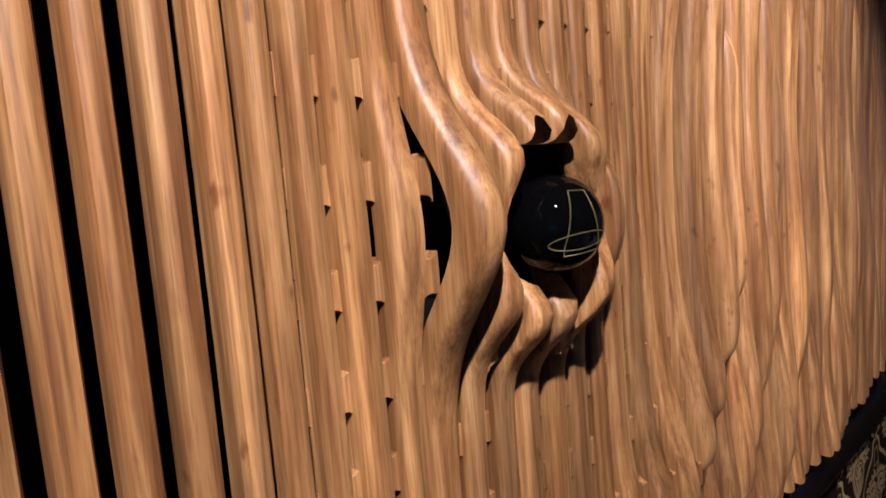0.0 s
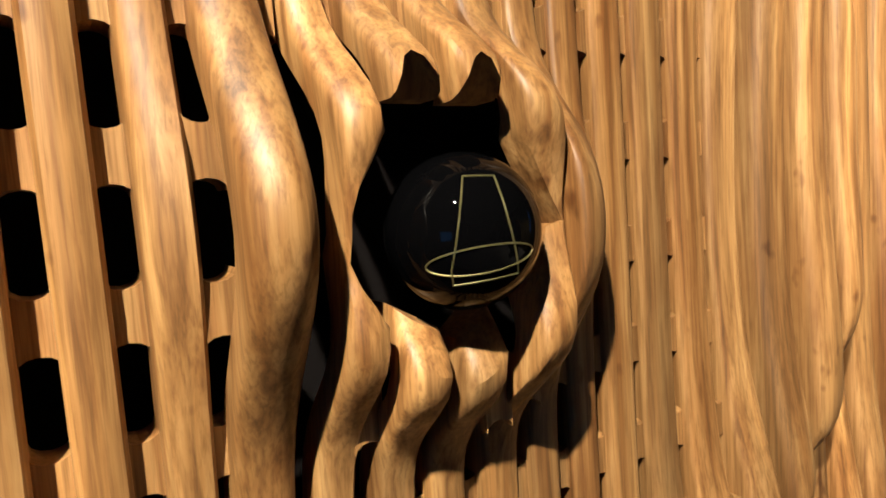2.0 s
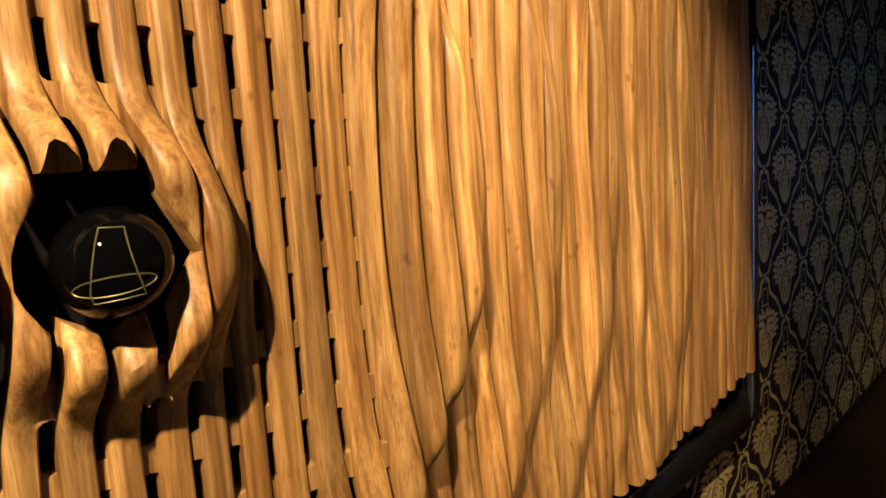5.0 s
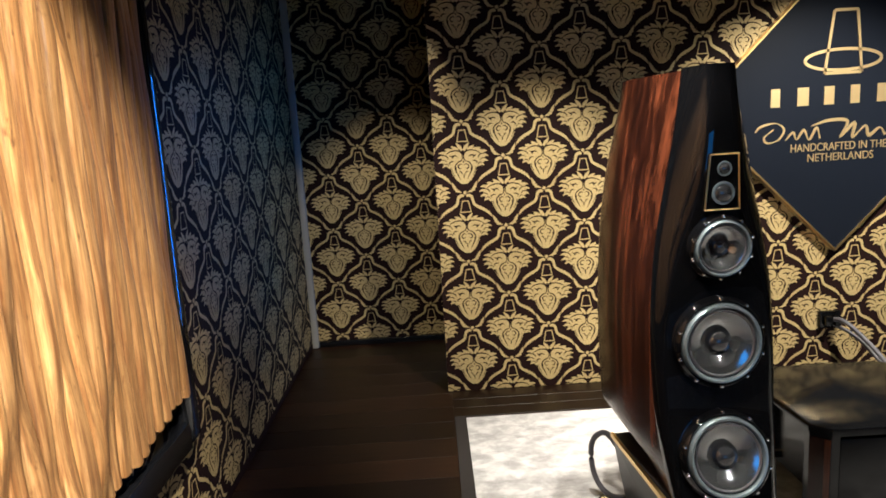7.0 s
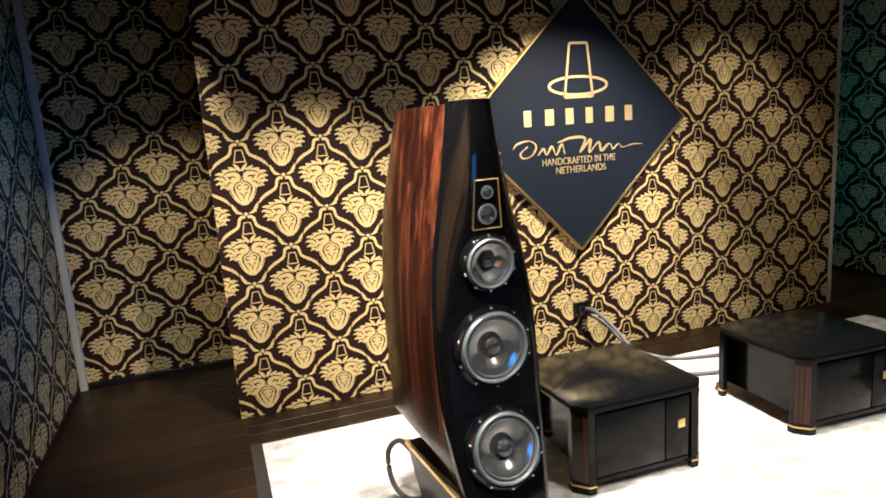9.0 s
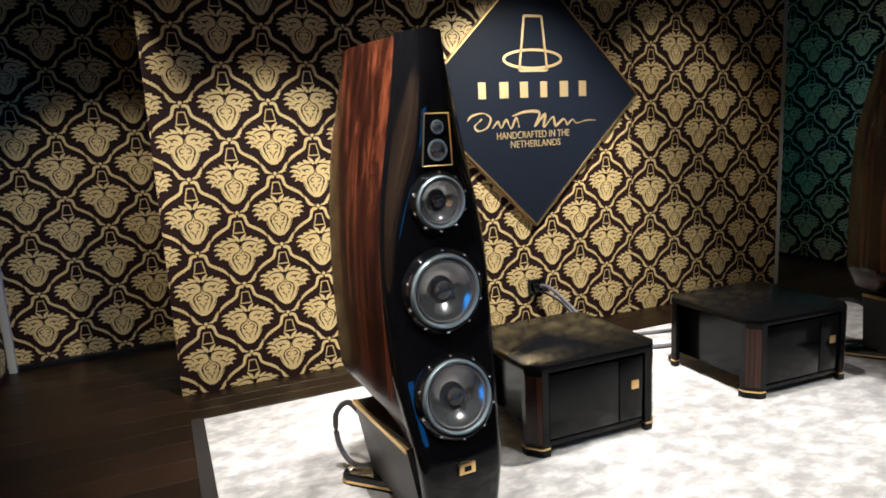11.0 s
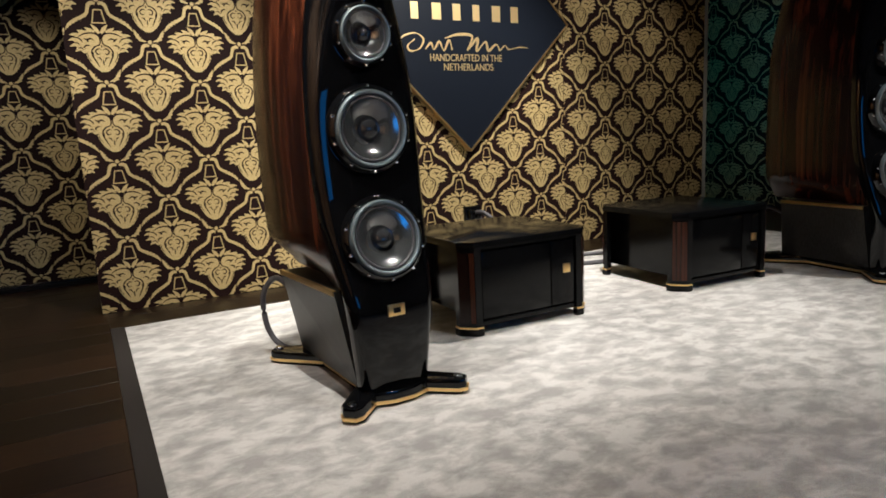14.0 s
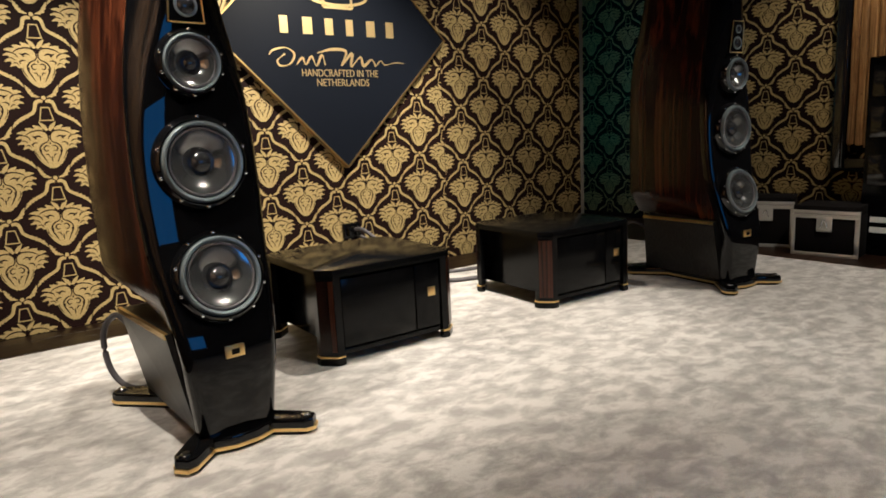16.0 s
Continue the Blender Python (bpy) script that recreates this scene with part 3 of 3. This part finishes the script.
# corner posts and trims of the wall panels
for x, name in ((SIDE + 0.002, "corner_trim"), (RIGHT - 0.047, "corner_trim")):
    tagged(part(name, box(x, x + 0.045, FAR - 0.047, FAR - 0.002, -0.004, CEIL - 0.002, 0.006), TRIM), "grey moulded corner trim", "trim", kind="structure")
for x in (PANEL_R + 0.001, PANEL_R + 0.024):
    tagged(part("edge_trim", box(x, x + 0.016, FRONT - 0.004, FRONT + 0.03, -0.004, CEIL - 0.002, 0.004), TRIM), "grey metal edge trim of the wall panel", "trim", kind="structure")
tagged(part("baseboard", box(SIDE + 0.05, PANEL_L + 0.3, FAR - 0.022, FAR - 0.002, -0.005, 0.038, 0.004), FRAME), "low black skirting board", "baseboard", kind="structure")
tagged(part("baseboard", box(PANEL_R - 0.3, RIGHT - 0.05, FAR - 0.022, FAR - 0.002, -0.005, 0.038, 0.004), FRAME), "low black skirting board", "baseboard", kind="structure")

# ---- loudspeaker ----
HALF = [(0.05, 0.116), (0.30, 0.143), (0.56, 0.174), (0.75, 0.182), (0.90, 0.181), (1.02, 0.174), (1.15, 0.157), (1.28, 0.131), (1.42, 0.104), (1.55, 0.081), (1.64, 0.063)]
SETBACK = [(0.05, 0.060), (0.30, 0.045), (0.45, 0.093), (0.62, 0.138), (0.85, 0.160), (1.13, 0.162), (1.35, 0.142), (1.50, 0.140), (1.64, 0.155)]
# half-width of the flat face and depth of the facet beside it
FLAT = [(0.05, 0.098), (0.30, 0.122), (0.56, 0.152), (0.75, 0.160), (0.90, 0.158), (1.02, 0.140), (1.13, 0.106), (1.25, 0.066), (1.40, 0.050), (1.64, 0.038)]
FACET = [(0.05, 0.020), (0.90, 0.020), (1.13, 0.036), (1.30, 0.062), (1.64, 0.075)]
REAR = [(0.37, 0.186), (0.55, 0.200), (0.80, 0.206), (1.00, 0.201), (1.30, 0.176), (1.64, 0.112)]


def rounded(table, z):
    return sum(between(table, z + d) for d in (-0.05, -0.025, 0.0, 0.025, 0.05)) / 5


def round_driver(root, x, z, r, name, label):
    """A cone driver set into the baffle: ring, cone, dust cap and added glint beads."""
    v = rounded(SETBACK, z)
    tilt = math.degrees(math.atan2(rounded(SETBACK, z + 0.06) - rounded(SETBACK, z - 0.06), 0.12))
    m = Matrix.Translation((x, v - 0.030, z)) @ pose(0, 0, 0, 90 - tilt, 0, 0)
    ring = part(name, lathe([(r * 0.895, -0.018), (r * 0.90, 0.004), (r * 0.925, 0.009), (r * 0.97, 0.010), (r * 1.01, 0.003), (r * 1.04, -0.030)], m, 56, None, False), RING, root, label)
    part("flange", lathe([(r * 1.02, -0.026), (r * 1.035, -0.006), (r * 1.07, 0.000), (r * 1.11, -0.004), (r * 1.17, -0.016), (r * 1.20, -0.034)], m, 56, None, False), BLACK, ring, "glossy black flange")
    part("surround", lathe([(r * 0.79, -0.006), (r * 0.80, -0.001), (r * 0.83, r * 0.012), (r * 0.86, r * 0.005), (r * 0.893, -0.012)], m, 56, None, False), RUBBER, ring, "dark rubber surround")
    part("cone", lathe([(r * 0.30, -0.029), (r * 0.31, -0.0275), (r * 0.36, -0.0245), (r * 0.44, -0.0185), (r * 0.54, -0.0120), (r * 0.66, -0.0065), (r * 0.795, -0.0030)], m, 56, None, False), CONE, ring, "glossy grey cone")
    part("dust_cap", lathe([(r * 0.30 * math.sin(a), -0.027 + r * 0.22 * math.cos(a)) for a in [math.pi / 2 * (1 - i / 8) + 0.003 for i in range(9)]], m, 32), DOME, ring, "glossy black dome")
    # chrome beads added in place of the lamp glints reflected by the flange
    glint_bead = lathe([(0.0066 * math.sin(a), 0.0056 * math.cos(a)) for a in (1.57, 1.2, 0.8, 0.4, 0.01)], None, 8)
    glint_bead = part("glint_bead", glint_bead, CHROME, ring)
    for i in range(10):
        a = math.pi * (2 * i + 1) / 10
        ob = glint_bead if i == 0 else new("glint_bead", glint_bead.data)
        ob.parent = ring
        ob.matrix_basis = m @ pose(r * 1.115 * math.cos(a), r * 1.115 * math.sin(a), -0.0060)
    return ring


def loudspeaker(m, label):
    root = thing("loudspeaker", m, label, "loudspeaker", "pair of loudspeakers")
    zs = [0.05 + (1.636 - 0.05) * k / 40 for k in range(41)]
    rings = []
    for z in zs:
        h, v = rounded(HALF, z), rounded(SETBACK, z)
        f, c = rounded(FLAT, z), rounded(FACET, z)
        edge = [(h, c + 0.032), (h, c + 0.006), (h - 0.08 * (h - f), c * 0.92), (f + 0.08 * (h - f), c * 0.08), (f - 0.008, 0.0), (0.4 * f, -0.002)]
        row = [(-a, v + d) for a, d in edge] + [(a, v + d) for a, d in reversed(edge)]
        rings.append([Vector((x, y, z)) for x, y in row])
    part("baffle", loft(rings), BLACK, root, "glossy black tapered front baffle")
    rings = []
    for k in range(41):
        z = 0.372 + (1.629 - 0.372) * (k / 40) ** 1.35
        h, v, w = rounded(HALF, z) * 0.998, rounded(SETBACK, z) + rounded(FACET, z) + 0.0322, rounded(REAR, z)
        d = 0.705 - 0.060 * smoothstep(1.1, 1.64, z)
        keel = 0.42 + 0.58 * smoothstep(0.345, 0.510, z)
        w *= keel
        line = [(h, v), (h + (w - h) * 0.45 + 0.010, v + 0.12), (w + 0.006 * keel, v + 0.27), (w, d - 0.06), (w * 0.93, d - 0.01), (w * 0.70, d + 0.04)]
        rings.append([Vector((-x, y, z)) for x, y in line] + [Vector((x, y, z)) for x, y in reversed(line)])
    part("cabinet", loft(rings), EBONY, root, "striped macassar veneer with curved sides")
    # lower housing between cabinet and foot
    low = [(-0.112, 0.120), (-0.108, 0.64), (0.108, 0.64), (0.112, 0.120)]
    high = [(-0.166, 0.130), (-0.176, 0.60), (0.176, 0.60), (0.166, 0.130)]
    part("housing", loft([[Vector((x, y, 0.05)) for x, y in low], [Vector((x, y, 0.366)) for x, y in high]]), GREY, root, "grey leather-grained lower housing", False)
    for s in (-1, 1):
        part("gold_strip", loft([[Vector((s * (0.163 + a), 0.13, 0.352 + b)) for a, b in ((0, 0), (0.006, 0), (0.006, 0.017), (-0.006, 0.017))], [Vector((s * (0.174 + a), 0.602, 0.352 + b)) for a, b in ((0, 0), (0.006, 0), (0.006, 0.017), (-0.006, 0.017))]]), GOLD, root, "thin brass strip", False)
    # splayed foot
    quarter = [(0.035, 0.02), (0.090, 0.040), (0.165, -0.030), (0.192, -0.034), (0.218, -0.002), (0.212, 0.026), (0.135, 0.115), (0.080, 0.180)]
    outline = [(x, y) for x, y in quarter] + [(x, 0.68 - y) for x, y in reversed(quarter)]
    outline = outline + [(-x, y) for x, y in reversed(outline)]
    part("foot", prism(outline, 0.024, 0.052, 0.008), BLACK, root, "glossy black splayed foot")
    wide = [(x * 1.02, 0.34 + (y - 0.34) * 1.012) for x, y in outline]
    part("gold_edge", prism(wide, 0.013, 0.0238), GOLD, root, "brass edge under the foot", False)
    part("foot_pad", prism([(x * 0.96, 0.34 + (y - 0.34) * 0.98) for x, y in outline], 0.003, 0.0128), SATIN, root, "", False)
    for x, y in ((-0.185, 0.0), (0.185, 0.0), (-0.185, 0.68), (0.185, 0.68)):
        part("spike_cap", lathe([(0.015, 0.051), (0.015, 0.056), (0.011, 0.060), (0.001, 0.061)], Matrix.Translation((x, y, 0)), 16), CHROME, root, "small chrome spike cap")
    # drivers
    round_driver(root, 0, 0.520, 0.116, "woofer", "round woofer with a steel-blue ring")
    round_driver(root, 0, 0.850, 0.116, "woofer", "round woofer with a steel-blue ring")
    round_driver(root, 0, 1.128, 0.080, "midrange", "round midrange driver with a steel-blue ring")
    v = lambda z: rounded(SETBACK, z)
    edge = [(-0.050, 1.238), (0.050, 1.238), (0.040, 1.392), (-0.040, 1.392)]
    plate = part("tweeter_plate", loft([[Vector((x, v(z) - 0.004, z)) for x, z in edge], [Vector((x, v(z) - 0.011, z)) for x, z in edge]]), SATIN, root, "black trapezoid plate", False)
    for (xa, za), (xb, zb) in zip(edge, edge[1:] + edge[:1]):
        part("gold_border", tube([(xa, v(za) - 0.011, za), (xb, v(zb) - 0.011, zb)], 0.0026, 6, 1), GOLD, plate)
    for z, r in ((1.352, 0.021), (1.284, 0.033)):
        mm = Matrix.Translation((0, v(z) - 0.012, z)) @ pose(0, 0, 0, 90, 0, 0)
        tw = part("tweeter", lathe([(r * 0.76, 0.0), (r * 0.80, 0.004), (r * 0.95, 0.004), (r, 0.0)], mm, 32), RING, plate)
        part("dome", lathe([(r * 0.76 * math.sin(a), r * 0.40 * math.cos(a)) for a in [math.pi / 2 * (1 - i / 7) + 0.003 for i in range(8)]], mm, 24), DOME, plate)
    part("badge", box(-0.029, 0.029, v(0.30) - 0.012, v(0.30) - 0.002, 0.280, 0.317, 0.003), GOLD, root, "small brass badge")
    part("badge_shape", box(-0.012, 0.012, v(0.30) - 0.0135, v(0.30) - 0.0122, 0.290, 0.307), SATIN, root, "", False)
    # cable looping from the back of the housing to the floor
    part("cable", tube([(-0.14, 0.60, 0.29), (-0.17, 0.70, 0.32), (-0.20, 0.78, 0.24), (-0.19, 0.78, 0.10), (-0.13, 0.74, 0.025), (0.02, 0.76, 0.016), (0.22, 0.86, 0.014)], 0.011, 10, 8), RUBBER, root, "thick dark woven cable")
    return root


speaker = loudspeaker(pose(1.226, 2.050, 0.001, 0, 0, 3.0), "tall gloss-black and macassar loudspeaker on splayed brass-edged feet")
copy_thing(speaker, pose(3.958, 1.998, 0.001, 0, 0, -6.6))


# ---- amplifiers ----
W, D, H = 0.655, 0.62, 0.394


def amplifier(m, label):
    root = thing("power_amplifier", m, label, "amplifier", "pair of amplifiers")
    c = 0.055
    part("body", box(0.085, W - 0.085, 0.030, D - 0.03, 0.055, H - 0.032), SATIN, root, "black inset body", False)
    top = [(c, 0), (W - c, 0), (W, c), (W, D - c), (W - c, D), (c, D), (0, D - c), (0, c)]
    part("top", prism(top, H - 0.030, H, 0.007), SATIN, root, "satin black top with cut corners")
    for x, y, sx, sy in ((0, 0, 1, 1), (W, 0, -1, 1), (0, D, 1, -1), (W, D, -1, -1)):
        # cut-corner post with a veneer inlay, brass band and toe
        ring = [(0.004, c), (c, 0.004), (c + 0.030, 0.004), (c + 0.030, 0.03), (0.03, c + 0.030), (0.004, c + 0.030)]
        ring = [(x + sx * a, y + sy * b) for a, b in ring]
        if sx * sy < 0:
            ring.reverse()
        post = part("corner_post", prism(ring, 0.040, H - 0.0305), SATIN, root, "", False)
        inlay = [(0.0025, c - 0.004), (c - 0.004, 0.0025), (c - 0.002, 0.006), (0.006, c - 0.002)]
        inlay = [(x + sx * a, y + sy * b) for a, b in inlay]
        if sx * sy < 0:
            inlay.reverse()
        part("inlay", prism(inlay, 0.058, H - 0.045), EBONY, post, "striped macassar inlay", False)
        band = [(x + sx * (a - 0.003), y + sy * (b - 0.003)) for a, b in ((0.002, c - 0.001), (c - 0.001, 0.002), (c + 0.034, 0.002), (c + 0.034, 0.03), (0.03, c + 0.034), (0.002, c + 0.034))]
        if sx * sy < 0:
            band.reverse()
        part("brass_band", prism(band, 0.033, 0.0398), GOLD, post, "", False)
        part("toe", prism(band, 0.003, 0.0328), SATIN, post, "", False)
    part("front_panel", box(c + 0.036, W - 0.220, 0.010, 0.0295, 0.068, H - 0.045, 0.003), SATIN, root)
    part("front_panel", box(W - 0.214, W - c - 0.036, 0.010, 0.0295, 0.068, H - 0.045, 0.003), SATIN, root)
    part("bottom_rail", box(c + 0.034, W - c - 0.034, 0.012, 0.0295, 0.040, 0.063, 0.003), SATIN, root)
    part("badge", box(W - 0.155, W - 0.117, 0.004, 0.0098, 0.206, 0.246, 0.002), GOLD, root, "square brass badge")
    return root


amp = amplifier(pose(1.705, 2.505, 0.001, 0, 0, -0.8), "low black power amplifier with macassar corner posts and brass badge")
copy_thing(amp, pose(2.904, 2.486, 0.001, 0, 0, -2.6))

# cables behind the amplifiers
cable = part("power_cable", tube([(2.66, 4.02, 0.30), (2.70, 3.92, 0.31), (2.78, 3.80, 0.20), (2.82, 3.55, 0.06), (2.95, 3.35, 0.020), (3.25, 3.25, 0.020)], 0.013, 10), RUBBER)
tagged(cable, "dark woven power cable looping down to the carpet", "cable", "power cables")
cable = part("power_cable", tube([(2.68, 4.02, 0.28), (2.76, 3.90, 0.22), (2.86, 3.75, 0.08), (3.05, 3.60, 0.018), (3.35, 3.50, 0.018), (3.60, 3.45, 0.018)], 0.011, 10), RUBBER)
tagged(cable, "dark woven power cable looping down to the carpet", "cable", "power cables")
socket = thing("wall_socket", pose(2.67, FRONT - 0.002, 0.30), "black wall socket with two plugged cables", "socket")
part("box", box(-0.06, 0.06, -0.03, 0.0, -0.05, 0.05, 0.006), SATIN, socket)
part("plug", box(-0.045, -0.005, -0.07, -0.031, -0.03, 0.03, 0.006), SATIN, socket)
part("plug", box(0.008, 0.045, -0.07, -0.031, -0.03, 0.03, 0.006), SATIN, socket)
tagged(part("speaker_cable", tube([(3.45, 3.20, 0.05), (3.60, 3.05, 0.020), (3.80, 2.95, 0.020), (3.98, 2.82, 0.020), (4.05, 2.74, 0.03)], 0.010, 8), RUBBER), "dark speaker cable lying on the carpet", "cable")

# ---- sign ----
R = 0.803
sign = thing("wall_sign", pose(2.668, FRONT - 0.003, 1.527), "black diamond-shaped sign with gilt edge and gilt writing", "sign")
diamond = [(0, -R), (R, 0), (0, R), (-R, 0)]
part("board", loft([[Vector((x, -0.001, z)) for x, z in diamond], [Vector((x, -0.042, z)) for x, z in diamond]]), BOARD, sign, "satin black board", False)
for i in range(4):
    (xa, za), (xb, zb) = diamond[i], diamond[(i + 1) % 4]
    s = 1.0 + 0.014 / R
    part("gilt_edge", loft([[Vector((x * k, y, z * k)) for k, y in ((1.0005, -0.001), (s, -0.001), (s, -0.050), (1.0005, -0.050))] for x, z in ((xa, za), (xb, zb))]), GOLD, sign, "", False)
FACE_Y = -0.0425


def flat_line(name, pts, width, steps=6):
    line = curve_through([(x, 0, z) for x, z in pts], steps)
    bm = bmesh.new()
    prev = None
    for i, p in enumerate(line):
        d = (line[min(i + 1, len(line) - 1)] - line[max(i - 1, 0)]).normalized()
        w = (width if isinstance(width, float) else width[0] + (width[1] - width[0]) * abs(math.sin(3.3 * math.pi * i / len(line)))) / 2
        row = [bm.verts.new((p.x + s * d.z * w, y, p.z - s * d.x * w)) for s, y in ((-1, FACE_Y), (-1, FACE_Y - 0.004), (1, FACE_Y - 0.004), (1, FACE_Y))]
        if prev:
            for a in range(3):
                bm.faces.new((prev[a], prev[a + 1], row[a + 1], row[a]))
        prev = row
    bmesh.ops.recalc_face_normals(bm, faces=bm.faces)
    return part(name, bm, SIGNGOLD, sign, "", False)


# emblem: a tall cone outline in a flat ring
cone = [(-0.098, 0.165), (-0.056, 0.492), (0.070, 0.492), (0.104, 0.165), (-0.098, 0.165)]
for a, b in zip(cone, cone[1:]):
    flat_line("emblem_line", [a, b], 0.015, 1)
flat_line("emblem_line", [(0.002 + 0.208 * math.cos(2 * math.pi * i / 24), 0.235 + 0.055 * math.sin(2 * math.pi * i / 24)) for i in range(25)], 0.016, 3)
# brand name and signature as plain shapes
for i in range(6):
    x = -0.388 + i * 0.146
    part("name_shape", box(x, x + (0.050, 0.062, 0.056)[i % 3], FACE_Y - 0.004, FACE_Y, 0.000, 0.098), SIGNGOLD, sign, "", False)
flat_line("signature_stroke", [(-0.47, -0.13), (-0.44, -0.10), (-0.36, -0.085), (-0.31, -0.12), (-0.34, -0.175), (-0.40, -0.19), (-0.42, -0.16), (-0.37, -0.12)], (0.004, 0.012))
flat_line("signature_stroke", [(-0.30, -0.18), (-0.26, -0.14), (-0.24, -0.18), (-0.20, -0.13), (-0.17, -0.185), (-0.13, -0.12), (-0.11, -0.18)], (0.004, 0.014))
flat_line("signature_stroke", [(-0.16, -0.11), (-0.06, -0.085), (0.04, -0.095), (0.00, -0.18), (0.08, -0.105), (0.07, -0.185), (0.14, -0.125), (0.16, -0.18), (0.22, -0.14), (0.25, -0.18)], (0.006, 0.018))
flat_line("signature_stroke", [(0.25, -0.18), (0.29, -0.145), (0.32, -0.17), (0.40, -0.155), (0.47, -0.158)], (0.003, 0.008))


def lettering(words, x0, x1, z, size):
    font = bpy.data.curves.new("words", "FONT")
    font.body, font.size, font.extrude, font.align_x = words, size, 0.002, "CENTER"
    temp = new("words", font)
    bpy.context.view_layer.update()
    me = bpy.data.meshes.new_from_object(temp.evaluated_get(bpy.context.evaluated_depsgraph_get()))
    bpy.data.objects.remove(temp)
    xs = [v.co.x for v in me.vertices]
    k = (x1 - x0) / (max(xs) - min(xs))
    for v in me.vertices:
        v.co = Vector((v.co.x * k + (x0 + x1) / 2 - (max(xs) + min(xs)) / 2 * k, FACE_Y - 0.002 - v.co.z, z + v.co.y))
    me.materials.clear()
    me.materials.append(SIGNGOLD)
    ob = new("lettering", me)
    ob.parent = sign
    return ob


lettering("HANDCRAFTED IN THE", -0.270, 0.262, -0.248, 0.062)
lettering("NETHERLANDS", -0.175, 0.192, -0.305, 0.062)

# ---- far side of the room ----
def flight_case(m, w, d, h, label):
    root = thing("flight_case", m, label, "flight case", "flight cases")
    part("body", box(0, w, 0, d, 0.003, h, 0.004), VOID, root, "black laminate body")
    part("lid", box(0.002, w - 0.002, 0.002, d - 0.002, h + 0.002, h + 0.055, 0.004), VOID, root)
    for z0, z1 in ((0.003, 0.028), (h - 0.024, h), (h + 0.004, h + 0.026)):
        part("edge", box(-0.004, w + 0.004, -0.004, 0.020, z0, z1, 0.002), STEEL, root)
    for x in (-0.004, w - 0.018):
        part("edge", box(x, x + 0.022, -0.005, 0.020, 0.029, h - 0.025, 0.002), STEEL, root)
    latch = part("latch", box(w * 0.5 - 0.045, w * 0.5 + 0.045, -0.010, -0.0002, h - 0.11, h - 0.012, 0.004), STEEL, root, "recessed butterfly latch")
    part("latch_bow", tube([(w * 0.5 - 0.02, -0.014, h - 0.08), (w * 0.5, -0.018, h - 0.03), (w * 0.5 + 0.02, -0.014, h - 0.08)], 0.004, 6), CHROME, latch)
    return root


flight_case(pose(5.02, 2.31, -0.005, 0, 0, -82), 0.38, 0.34, 0.275, "black flight case with aluminium edges and a latch")
flight_case(pose(5.10, 2.72, -0.005, 0, 0, -70), 0.34, 0.30, 0.30, "black flight case with aluminium edges and a latch")
rack = thing("equipment_rack", pose(5.28, 1.45, -0.005), "dark equipment rack with two pale labels", "rack")
part("cabinet", box(0, 0.45, 0, 0.56, 0.003, 1.24, 0.006), SATIN, rack)
for z in (0.15, 0.215):
    part("label_strip", box(-0.004, -0.0002, 0.38, 0.50, z, z + 0.035), PAPERWHITE, rack, "pale label", False)
for z in (0.45, 0.75, 1.0):
    part("shelf_face", box(-0.006, -0.0003, 0.03, 0.53, z, z + 0.19, 0.002), FRAME, rack)

# small ceiling spots above the exhibits, and an unseen blue panel for gloss reflections
def ceiling_spot(m):
    root = thing("ceiling_spot", m, "small black ceiling spot with a lit lens", "ceiling lamp", "ceiling spots")
    part("housing", lathe([(0.048, 0.0), (0.053, 0.004), (0.053, 0.070), (0.020, 0.078), (0.020, 0.088)], None, 20), SATIN, root)
    part("lens", lathe([(0.001, 0.002), (0.045, 0.0018), (0.045, 0.003)], None, 16), LENS, root, "glowing lens")
    return root


one = ceiling_spot(pose(2.3, -0.5, CEIL - 0.088))
for x, y in ((1.0, -0.4), (1.9, 0.2), (1.9, 1.2), (3.3, 0.2), (3.3, 1.4), (1.5, -0.7), (1.2, -1.3), (2.6, 0.9), (5.1, 1.3)):
    copy_thing(one, pose(x, y, CEIL - 0.088))
# glowing panel added behind the viewer to put blue into the baffles' reflections
screen = thing("display_screen", pose(1.75, -2.496, 1.15), "unseen blue glowing panel added for reflections in the gloss baffles", "screen")
part("frame", box(-0.65, 0.65, 0.0, 0.03, -0.42, 0.42, 0.004), SATIN, screen)
part("picture", box(-0.62, 0.62, 0.0305, 0.034, -0.39, 0.39), BLUE, screen, "glowing blue face", False)


# floorboards beside the carpet, each on its own
def floor_boards(x0, x1, y0, y1, width):
    board = part("floorboard", box(0, x1 - x0, 0.0010, width - 0.0010, -0.0055, -0.0008, 0.0008, 1), FLOOR, floor, "", False)
    n = int((y1 - y0) / width)
    for i in range(n):
        ob = board if i == 0 else new("floorboard", board.data)
        ob.parent = floor
        ob.location = (x0, y0 + i * width, 0.0004 * math.sin(5.0 * i))


floor_boards(SIDE + 0.002, 0.452, 0.40, FAR - 0.03, 0.190)
floor_boards(PANEL_R - 0.055, RIGHT - 0.002, 1.40, FAR - 0.03, 0.190)
floor_boards(0.4525, PANEL_R - 0.056, 3.683, 4.035, 0.115)
